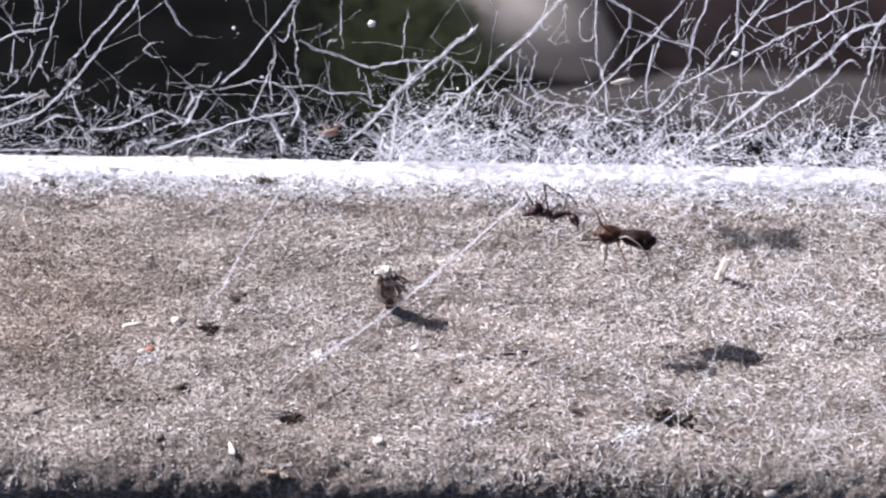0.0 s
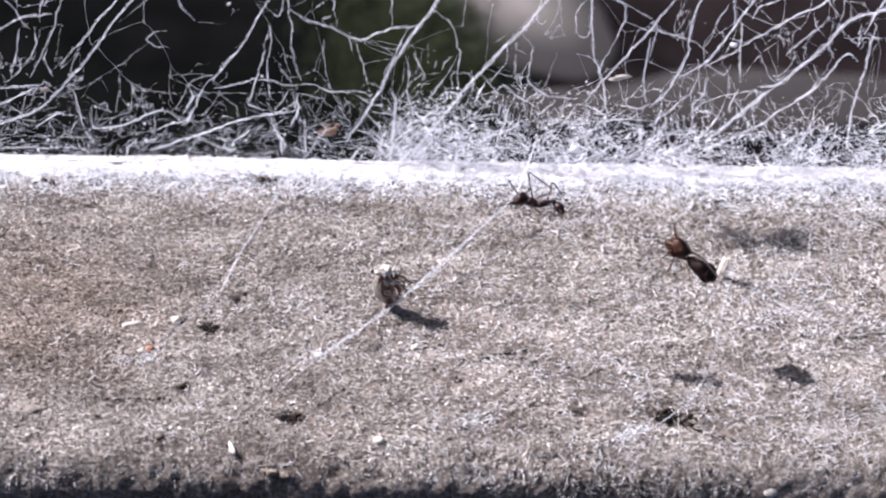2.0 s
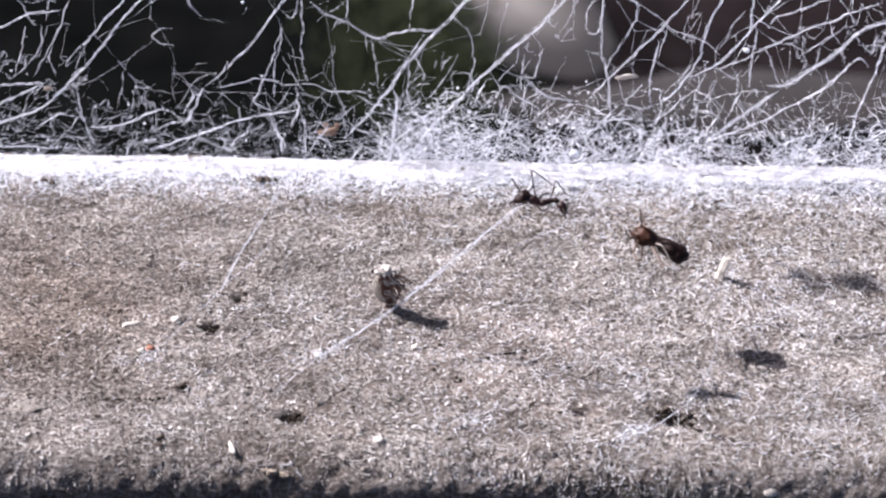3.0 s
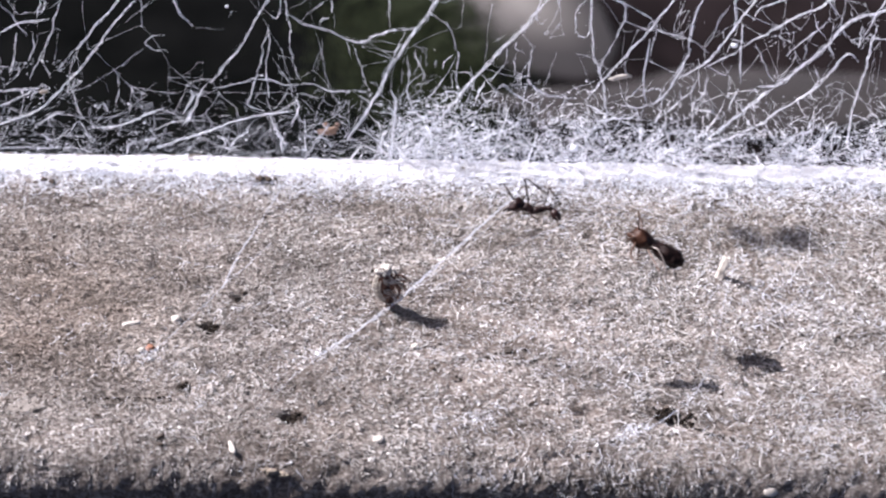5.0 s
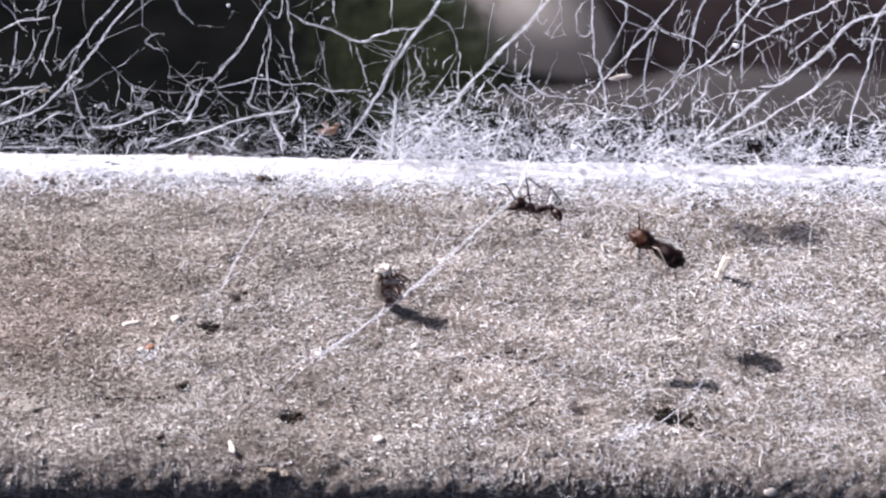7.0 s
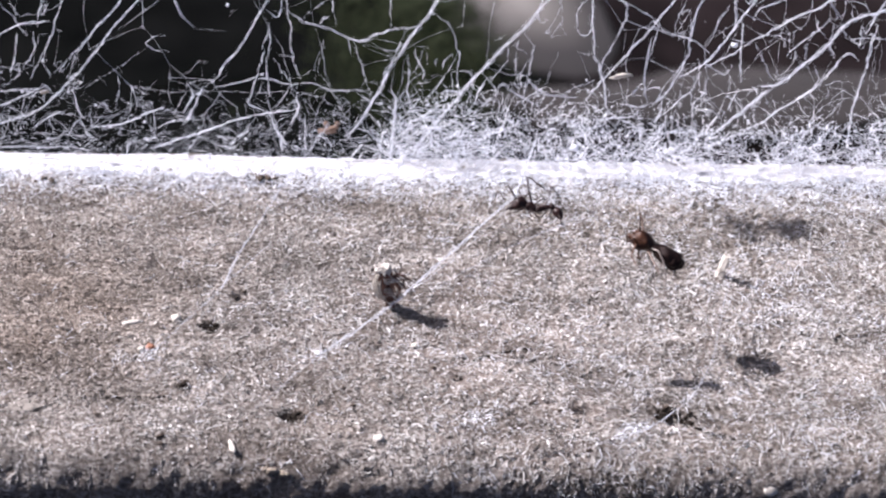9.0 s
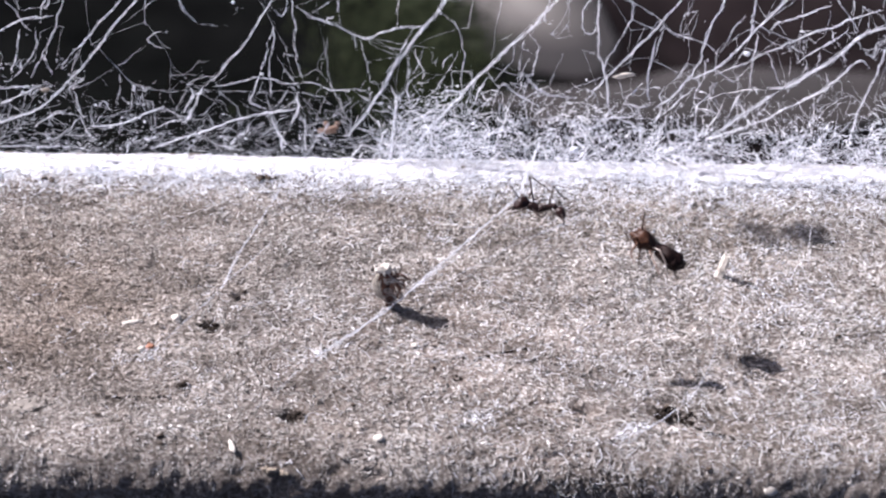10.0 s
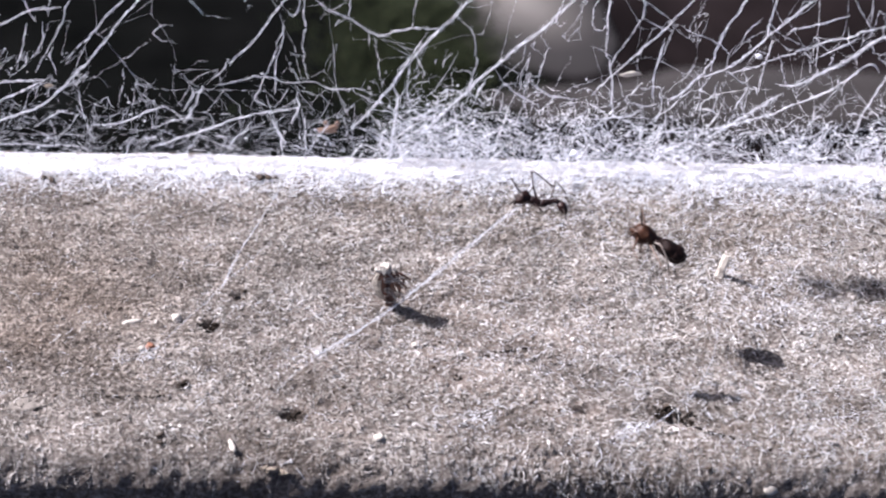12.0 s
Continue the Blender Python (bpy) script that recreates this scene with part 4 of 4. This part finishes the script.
def build_husk():
    """The dried remains of an insect wrapped in silk: a hollow crescent of shell and legs under a pale cap."""
    husk = new("insect_husk")
    husk.location = (-4.26 * MM, -6.77 * MM, (top_at(-4.26, -6.77) - 0.05) * MM)
    husk.rotation_euler = (radians(8), 0, 0)
    husk.scale = (1.08, 1.08, 1.1)
    tagged(husk, "dry brown insect husk wrapped in pale silk, standing on the wood", "insect husk")
    rng = np.random.default_rng(3)
    spine = ((0.10, 0.0, 0.0), (-0.22, 0.05, 0.9), (-0.52, 0.1, 2.0), (-0.55, 0.1, 3.0), (-0.25, 0.05, 3.9))
    heap = Heap()
    heap.add(*limb(spine, 0.24, 0.40, 18, 9, ((0.15, 0.4), (0.38, 0.35), (0.6, 0.3), (0.82, 0.3))))
    heap.add(*blob((-0.30, 0.05, 3.55), (0.42, 0.40, 0.42), 10, 0.9, 32))
    heap.add(*blob((0.05, -0.1, 0.35), (0.34, 0.32, 0.42), 10, 0.9, 35))
    heap.add(*blob((-0.20, 0.1, 1.6), (0.36, 0.40, 0.8), 10, 0.9, 38))
    part("body", heap.mesh("body", HUSK), husk)
    heap = Heap()
    heap.add(*blob((-0.34, 0.0, 4.10), (0.40, 0.36, 0.17), 15, 1.6, 33))
    heap.add(*blob((0.12, 0.0, 4.12), (0.24, 0.28, 0.12), -15, 1.6, 36))
    for i in range(70):
        a, u = rng.uniform(0, 6.28), np.linspace(0, 1, 7)
        o = np.array((-0.3 + rng.normal(0, 0.28), rng.normal(0, 0.2), 4.1 + rng.normal(0, 0.1)))
        turn = a + rng.normal(0, 1.6) * u
        q = o + np.stack([np.cumsum(np.cos(turn)), np.cumsum(np.sin(turn)) * 0.6, rng.normal(0.1, 0.4) * u * 4], 1) * rng.uniform(0.4, 0.9) / 7
        heap.add(*tubes(q[None], np.linspace(0.05, 0.02, 7)[None], 4))
    part("cap", heap.mesh("cap", CAP), husk, "ragged pale silk cap")
    # bent legs: from under the cap, out to a knee, back towards the foot
    for x0, xk, zk, x1, z1 in ((0.05, 0.95, 3.35, 1.75, 2.55), (0.0, 0.70, 3.05, 1.35, 2.2), (-0.1, 0.55, 2.5, 0.85, 1.3), (-0.2, 0.25, 2.6, 0.75, 0.95),
                               (-0.25, 0.10, 2.2, 0.42, 0.75), (0.1, 1.05, 2.9, 1.15, 1.55), (-0.3, 0.35, 1.8, 0.60, 1.9), (-0.1, 0.85, 2.3, 0.35, 0.5)):
        y = rng.uniform(-0.55, 0.1)
        part("leg", mesh_from("leg", *limb(((x0, 0.0, 3.75), (xk, y, zk), (x1, y * 1.2, z1)), 0.10, 0.05, knobs=((0.5, 0.35),)), HUSK), husk)
    for bulge, low, high in ((0.65, 0.1, 3.9), (1.05, 0.3, 4.1), (0.9, 0.1, 3.2)):
        arc = [(0.0 - 0.42 * u - bulge * math.sin(u * math.pi), -0.15 + 0.1 * bulge, low + (high - low) * u) for u in (0, 0.2, 0.4, 0.6, 0.8, 1)]
        part("rim", mesh_from("rim", *limb(arc, 0.06, 0.075, 18), PALE), husk, "bleached shell rim")
    out = []
    for i in range(34):
        # pale strands bulge out behind the shell, from the foot up to the cap
        u = np.linspace(rng.uniform(0, 0.3), rng.uniform(0.65, 1.0), 9)
        bulge = rng.uniform(0.45, 0.95)
        q = np.stack([0.05 - 0.45 * u - bulge * np.sin(u * np.pi) + rng.normal(0, 0.02, 9), rng.normal(0, 0.3) * np.sin(u * np.pi), 0.05 + 4.35 * u], 1)
        out.append(q + rng.normal(0, 0.02, (9, 3)))
    for i in range(12):
        # and some span the hollow in front
        a, b = rng.uniform(0.3, 1.4), rng.uniform(0, 6.28)
        u = np.linspace(0, 1, 9)
        q = np.stack([-0.4 + (a + 0.3) * u, -0.45 + 0.2 * np.sin(u * 3 + b), rng.uniform(1.2, 3.9) - rng.uniform(0.2, 1.6) * u + 0.2 * np.sin(u * 5 + b)], 1)
        out.append(q)
    tagged(part("wrapping", mesh_from("wrapping", *tubes(np.array(out), rng.uniform(0.018, 0.055, (46, 9)), 3), PALE), husk), "pale silk wrapping", kind="stuff")


def scrap(name, label, category, mat, x, y, size, turn=0.0, seed=0, lift=0.5, lumps=0.5):
    ob = part(name, mesh_from(name, *blob((0, 0, 0), size, 0, lumps, seed, 10, 12), mat))
    ob.location = (x * MM, y * MM, (top_at(x, y) + size[2] * lift) * MM)
    ob.rotation_euler = (0, 0, radians(turn))
    return tagged(ob, label, category)


def grain_cluster(x, y, r, n, seed, mat, label):
    """A ragged dark cluster of grains with a few broken fibres."""
    rng = np.random.default_rng(seed)
    heap = Heap()
    for i in range(n):
        dx, dy = rng.normal(0, r, 2) * (1.3, 0.7)
        g = r * rng.uniform(0.25, 0.6)
        heap.add(*blob((dx, dy, g * 0.6 + abs(rng.normal(0, r * 0.3))), (g * 1.5, g, g * 0.8), rng.uniform(-60, 60), 1.0, seed + i, 6, 7))
    for i in range(n):
        o = np.array((rng.normal(0, r), rng.normal(0, r * 0.5), 0.1))
        heap.add(*tubes((o + rng.normal(0, r, 3) * (1, 1, 0.6) * np.linspace(0, 1, 5)[:, None])[None], np.full((1, 5), 0.03), 3))
    ob = part("crumb_or_pit_dark", heap.mesh("crumb_or_pit_dark", mat))
    ob.location = (x * MM, y * MM, max(top_at(x, y), -0.15) * MM)
    tagged(ob, label, "crumb")


def crack_line(points, seed):
    """A thin broken line of black grains that fill a crack."""
    rng = np.random.default_rng(seed)
    path = smooth_path(np.array(points), 26)
    heap = Heap()
    for i, (x, y) in enumerate(path):
        if rng.random() < 0.8:
            x, y = x + rng.normal(0, 0.08), y + rng.normal(0, 0.07)
            heap.add(*blob((x - path[0][0], y - path[0][1], top_at(x, y) + 0.06), (rng.uniform(0.10, 0.22), rng.uniform(0.05, 0.10), 0.07), rng.uniform(-25, 25), 0.9, seed + i, 5, 6))
    ob = part("crack_line", heap.mesh("crack_line", HOLLOW_BLACK))
    ob.location = (path[0][0] * MM, path[0][1] * MM, 0.0)
    tagged(ob, "thin line of black grains in a crack of the wood", "dirt")


def build_scraps():
    rng = np.random.default_rng(8)
    side = np.array([(-0.40, -0.16), (-0.05, -0.24), (0.36, -0.12), (0.40, 0.14), (0.0, 0.2), (-0.42, 0.12)])
    v, lev = [], 8
    for q in range(lev):
        u = q / (lev - 1)
        for m, (a, b) in enumerate(side * (1.0 - 0.25 * u)):
            v.append((a + 0.10 * u + rng.normal(0, 0.03), b + rng.normal(0, 0.03), u * 2.7 + (0.35 * rng.normal() if q == lev - 1 else 0)))
    f = [(q * 6 + m, q * 6 + (m + 1) % 6, q * 6 + 6 + (m + 1) % 6, q * 6 + 6 + m) for q in range(lev - 1) for m in range(6)] + [tuple(range((lev - 1) * 6, lev * 6))]
    st = part("wood_splinter", mesh_from("wood_splinter", v, f, PALE, False))
    st.location = (23.0 * MM, -3.0 * MM, (top_at(23.0, -3.0) - 0.1) * MM)
    st.rotation_euler = (radians(-6), radians(4), radians(-50))
    tagged(st, "upright pale wood splinter stuck in the board", "splinter")
    seed = scrap("pale_seed", "flat pale round seed lying on the board edge", "seed", PALE, 24.8, -24.55, (0.55, 0.42, 0.14), 10, 1, 0.8, 0.1)
    seed.rotation_euler = (radians(50), 0, radians(6))
    scrap("orange_scrap", "tiny orange-brown scrap on the wood", "scrap", RUST, -23.0, -12.5, (0.32, 0.25, 0.22), 20, 2, 0.5, 0.9)
    scrap("pale_chip", "small whitish chip on the wood", "chip", PALE, -23.7, -12.7, (0.3, 0.22, 0.2), 40, 27, 0.5, 0.9)
    scrap("pale_chip", "small whitish chip on the wood", "chip", PALE, -21.4, -9.1, (0.45, 0.32, 0.28), 10, 3)
    scrap("pale_chip", "thin pale plant chip on the wood", "chip", PALE, -24.9, -9.6, (0.75, 0.2, 0.16), 14, 4)
    scrap("pale_chip", "thin pale plant chip on the wood", "chip", PALE, -15.6, -22.5, (0.2, 0.7, 0.18), 20, 5)
    scrap("pale_chip", "small whitish chip on the wood", "chip", PALE, -4.6, -21.6, (0.45, 0.35, 0.25), 0, 6)
    scrap("pale_chip", "small whitish chip on the wood", "chip", PALE, -2.1, -11.7, (0.28, 0.25, 0.2), 0, 7)
    for x, y, r, n in ((-15.7, 8.7, 0.42, 9), (-34.5, 7.9, 0.34, 7), (-30.5, 5.2, 0.2, 5)):
        grain_cluster(x, y, r, n, 400 + n, CRUMB, "ragged dark brown crumb at the silk edge")
    for i, line in enumerate((((-25.6, -17.9), (-23.3, -17.6), (-20.9, -17.7)), ((2.4, -13.5), (4.4, -12.7), (6.9, -12.0)), ((18.8, -19.7), (20.6, -20.6), (22.2, -21.2)))):
        crack_line(line, 60 + 40 * i)
    # black clusters that paint the shade of the hollows into their colour
    for x, y, r, n in ((-18.55, -9.8, 0.27, 14), (-11.2, -19.4, 0.31, 12), (-20.0, -16.5, 0.30, 9), (17.2, -18.6, 0.34, 13), (18.6, -19.2, 0.28, 8), (1.3, -15.2, 0.22, 7)):
        grain_cluster(x, y, r, n, 500 + n, HOLLOW_BLACK, "ragged black grains painting in the shade of a hollow")
    # dark lumps in the pits, coloured to stand in for the holes' shade
    scrap("crumb_or_pit_dark", "dark brown lump darkening a pit of the wood", "crumb", CRUMB, -18.4, -9.6, (0.5, 0.35, 0.35), 0, 10)
    scrap("crumb_or_pit_dark", "dark brown lump darkening a pit of the wood", "crumb", CRUMB, -24.0, -2.4, (0.3, 0.25, 0.2), 0, 12)
    scrap("crumb_or_pit_dark", "dark brown lump darkening a pit of the wood", "crumb", CRUMB, -16.3, -6.3, (0.35, 0.3, 0.25), 0, 13)
    scrap("tan_scrap", "tan crust on the front edge", "scrap", TAN, -12.5, -24.05, (0.42, 0.26, 0.2), 10, 14, 0.6, 1.2)
    scrap("tan_scrap", "tan crumb on the front edge", "scrap", TAN, -11.6, -24.2, (0.32, 0.2, 0.2), -20, 24, 0.6, 1.2)
    scrap("tan_scrap", "tan crumb on the front edge", "scrap", TAN, -13.1, -23.9, (0.26, 0.2, 0.16), 30, 25, 0.6, 1.2)
    scrap("tan_scrap", "tan crust on the wood", "scrap", CRUST, -32.6, -19.0, (1.9, 0.9, 0.06), 8, 15, 0.0, 1.2)
    heap = Heap()
    for i, (x, z, a, b) in enumerate(((0, 0, 0.55, 0.3), (0.6, 0.25, 0.4, 0.2), (-0.5, -0.2, 0.4, 0.22), (0.3, -0.25, 0.45, 0.16), (0.9, 0.5, 0.22, 0.14), (-0.1, 0.4, 0.2, 0.25))):
        heap.add(*blob((x, 0.1 * i, z), (a, 0.16, b), 0, 0.9, 61 + i, 8, 9))
    leaf = part("leaf_scrap", heap.mesh("leaf_scrap", LEAF_SCRAP))
    leaf.location = (-10.5 * MM, 13.2 * MM, 2.0 * MM)
    tagged(leaf, "reddish-brown leaf scrap held by the silk", "leaf scrap")


def build_clump():
    """A matted clump higher up in the web, whose shade falls on the board."""
    rng = np.random.default_rng(19)
    out = rng.normal(0, 1, (150, 1, 3)) * (0.75, 0.7, 0.4) + np.cumsum(rng.normal(0, 0.22, (150, 9, 3)), 1)
    out[:100, :, 0] += 2.6
    out[100:, :, 0] -= 1.6
    ob = part("silk_clump", mesh_from("silk_clump", *tubes(out, rng.uniform(0.02, 0.075, (150, 1)) * np.ones(9), 3), SILK))
    return tagged(ob, "matted clump of silk and dust hanging in the upper web", "silk clump", kind="stuff")


build_husk()
build_scraps()
clump = build_clump()
ant = build_ant()
spider = build_spider()

# ---- what moves ----
FACING = pose(0, 0, 0, 48)


def hung(x, y, z, lean):
    """A body that hangs tilted in the web at x, y, z in millimetres, its axis falling by lean degrees."""
    return pose(x * MM, y * MM, z * MM) @ FACING @ pose(0, 0, 0, 0, 0, -lean)


# seconds, place in millimetres, lean of the body in degrees
ANT_ROWS = (
    (0, 8.49, -8.40, 11.3, -0.3), (0.3, 8.77, -8.46, 11.3, -0.4), (0.4, 9.09, -8.49, 11.3, 0.5), (0.5, 10.91, -8.44, 11.3, 0.5),
    (0.6, 11.21, -8.24, 11.3, 1.8), (0.8, 11.24, -7.17, 11.3, 4.9), (1, 11.03, -7.78, 11.3, 6.8), (1.2, 11.61, -8.36, 11.3, 5.7),
    (1.4, 12.03, -9.07, 11.3, 7.3), (1.5, 7.18, -9.27, 12.9, -1.4), (1.6, 7.14, -9.17, 12.9, -2.1), (2, 7.22, -9.07, 12.9, -1.4),
    (2.8, 7.32, -9.86, 14.0, -0.7), (3.2, 7.35, -10.32, 14.0, -0.7), (4.8, 6.90, -10.09, 12.9, -0.7), (5.2, 6.95, -9.70, 12.9, -0.7),
    (6, 7.03, -9.76, 12.9, -0.7), (7.2, 7.03, -9.83, 12.9, -0.7), (8.8, 7.07, -9.83, 12.9, -0.7), (10, 7.29, -9.79, 12.9, -1.2),
    (10.8, 7.35, -10.57, 14.1, -0.6), (12, 7.33, -10.63, 14.1, -0.7),
)
SPIDER_ROWS = (
    (0, 14.14, -7.80, 8.8, 9.2), (0.2, 14.12, -7.50, 8.8, 12.2), (0.4, 14.70, -7.63, 8.6, 12.1), (0.5, 16.59, -7.68, 8.6, 23.1),
    (0.6, 16.48, -7.12, 8.6, 16.2), (0.8, 16.51, -6.90, 8.5, 21.0), (1.1, 16.73, -8.26, 8.5, 30.0), (1.4, 17.28, -8.90, 8.2, 22.5),
    (1.5, 19.71, -10.25, 8.0, 49.6), (1.6, 19.34, -9.51, 8.5, 45.0), (1.8, 19.20, -9.87, 8.5, 42.3), (2.2, 19.05, -10.07, 8.5, 37.9),
    (2.6, 18.92, -9.75, 8.5, 42.8), (2.8, 18.92, -9.29, 8.5, 38.8), (3, 16.86, -8.36, 8.5, 26.6), (3.2, 16.76, -8.46, 8.5, 25.6),
    (4.8, 16.48, -8.96, 8.5, 32.3), (5.2, 16.56, -8.76, 8.5, 28.4), (7.2, 16.57, -8.89, 8.5, 30.6), (8.8, 16.55, -9.12, 8.5, 31.5),
    (9.4, 16.45, -9.28, 8.5, 33.4), (10, 16.64, -9.15, 8.5, 34.0), (10.8, 16.72, -8.62, 8.5, 29.9), (12, 16.73, -8.52, 8.5, 30.8),
)
CLUMP_ROWS = (
    (0, -3.4, 15.2), (1, -3.2, 15.4), (1.5, -2.2, 14.7), (2, -3.0, 15.0),
    (2.5, -0.6, 12.0), (3, 2.1, 9.9), (3.2, 1.3, 11.3), (5, -2.4, 15.1),
    (6, -2.1, 14.8), (7, -2.2, 15.7), (9, -2.7, 16.2), (10, -1.3, 15.5),
    (10.5, -0.8, 14.9), (11, 2.3, 8.9), (12, 2.8, 8.9),
)
LEG_TIMES = (0.0, 0.5, 1.0, 1.4, 1.6, 2.2, 2.8, 3.0, 5.0, 7.0, 9.0, 10.0, 11.0, 12.0)
LEG_TURNS = (
    (0, 5, 20, 10, 25, 20, 15, 0, 0, 3, 0, -4, 2, 0),
    (-10, 0, 15, 5, 20, 22, 12, 0, 0, -3, 0, 3, 0, 0),
    (25, 20, 20, 30, 5, 0, 0, 0, 0, 4, 0, 6, -3, 0),
    (-45, -40, -45, -30, 0, 5, 0, 0, 0, 0, 4, 0, 5, 0),
    (-20, -10, 0, -10, 5, 0, 0, 0, 0, 2, 0, 0, 4, 0),
    (-10, 0, 10, 0, 10, 12, 8, 0, 0, 0, 0, 0, 0, 0),
    (10, 5, -10, 5, 40, 42, 30, 0, 0, 0, 0, 2, 0, 0),
    (0, 10, 10, 15, 10, 5, 0, 0, 0, 0, 0, 0, 0, 0),
)
# how far each leg stretches out while the spider grapples, and when
LEG_REACH = ((0, 0), (0, 0), (0, -62), (10, -55), (-65, 0), (35, 0), (0, 0), (0, 0))
REACHING = (1.0, 1.0, 1.0, 0.9, 0.6, 0.4, 0.4, 0.1, 0.0, 0.05, 0.0, 0.08, 0.0, 0.0)
# sway of the web: seconds, degrees sideways and forwards
SWAY_WEST = (
    (0, -0.3, 10.6), (0.5, -0.3, 9.2), (1, -0.3, 9.2), (1.5, -0.9, 2.8), (2, -0.3, 0.7), (2.5, 0.6, -0.7), (3, 1.8, -2.8), (5, -0.3, 5.6), (5.5, 0.0, 0.0), (6, 0.3, -0.7), (6.5, -0.3, 3.5), (7, -0.3, 4.2), (9, 0.3, 7.0), (9.5, -0.3, 7.0), (10, 0.6, 3.5), (10.5, 0.9, 3.5), (11, 2.9, -4.2), (11.5, 0.0, -5.6), (12, 2.1, -4.2),
)
SWAY_MIDDLE = (
    (0, 4.5, 22.9), (0.5, 1.8, 12.9), (1, 1.5, 8.2), (1.5, -1.3, 0.0), (2, -0.5, -2.4), (2.5, 2.3, -0.6), (3, 6.8, 1.2), (5, -1.3, 1.2), (5.5, 0.0, 0.0), (6, 0.3, -0.6), (6.5, -0.8, 0.0), (7, -0.5, 1.2), (9, -0.8, 1.2), (9.5, -2.0, 1.2), (10, 1.8, 0.0), (10.5, 5.8, 4.1), (11, 8.3, 2.9), (11.5, 4.3, -0.6), (12, 8.1, 1.2),
)
SWAY_CENTRE = (
    (0, 1.0, 5.0), (0.5, 0.5, 5.0), (1, 0.0, 4.0), (1.5, -0.4, 0.5), (2, -0.4, 0.0), (2.5, 1.4, 0.0), (3, 4.5, 0.0), (5, -0.6, 0.5), (5.5, 0.0, 0.0), (6, 0.6, 0.0),
    (6.5, -0.4, 0.5), (7, -0.2, 0.5), (9, 0.0, 0.5), (9.5, -0.8, 0.5), (10, 2.6, 0.5), (10.5, 4.4, 0.0), (11, 7.0, -1.0), (11.5, 4.0, 0.0), (12, 7.5, 0.0),
)
SWAY_EAST = (
    (0, -0.9, 6.4), (0.5, -1.8, 5.0), (1, -0.9, 2.9), (1.5, -0.9, 0.7), (2, -0.6, -1.4), (2.5, 0.9, 2.1), (3, 3.9, 5.0), (5, -0.6, 0.0), (5.5, 0.0, 0.0), (6, 0.3, 0.7), (6.5, 0.3, 2.1), (7, 0.0, 0.7), (9, -0.6, 0.7), (9.5, -0.9, 2.1), (10, 3.6, 9.3), (10.5, 3.9, 8.6), (11, 10.9, 18.6), (11.5, 5.2, 4.3), (12, 8.5, 12.1),
)
# which sway each section follows, and how far
FOLLOWS = (
    (SWAY_WEST, 1.0), (SWAY_WEST, 1.0), (SWAY_MIDDLE, 0.7), (SWAY_MIDDLE, 1.0), (SWAY_CENTRE, 1.0), (SWAY_CENTRE, 0.8),
    (SWAY_EAST, 1.0), (SWAY_EAST, 1.0), (SWAY_WEST, 0.12), (SWAY_MIDDLE, 0.2), (SWAY_EAST, 0.6),
)


def motions():
    walk(ant, [(t, hung(x, y, z, a)) for t, x, y, z, a in ANT_ROWS])
    walk(spider, [(t, hung(x, y, z, a)) for t, x, y, z, a in SPIDER_ROWS])
    walk(clump, [(t, pose(x * MM, y * MM, 0.030)) for t, x, y in CLUMP_ROWS])
    for strand_ob, foot in main_strands:
        walk(strand_ob, [(t, pose(*(foot * MM), 0, 0, -0.3 * side)) for t, side, fwd in SWAY_MIDDLE])
    for (leg, o), turns, (rx, ry) in zip(spider_legs, LEG_TURNS, LEG_REACH):
        at = [pose(o[0] * MM, o[1] * MM, o[2] * MM) @ pose(0, 0, 0, 0, 0, a) @ pose(0, 0, 0, rx * w, ry * w, 0) for a, w in zip(turns, REACHING)]
        walk(leg, list(zip(LEG_TIMES, at)))
    for web, (cx, *_), (sway, gain) in zip(cobwebs, SECTIONS, FOLLOWS):
        walk(web, [(t, pose(cx * MM, SHEET_Y * MM, 0, fwd * gain, side * gain, 0)) for t, side, fwd in sway])


motions()
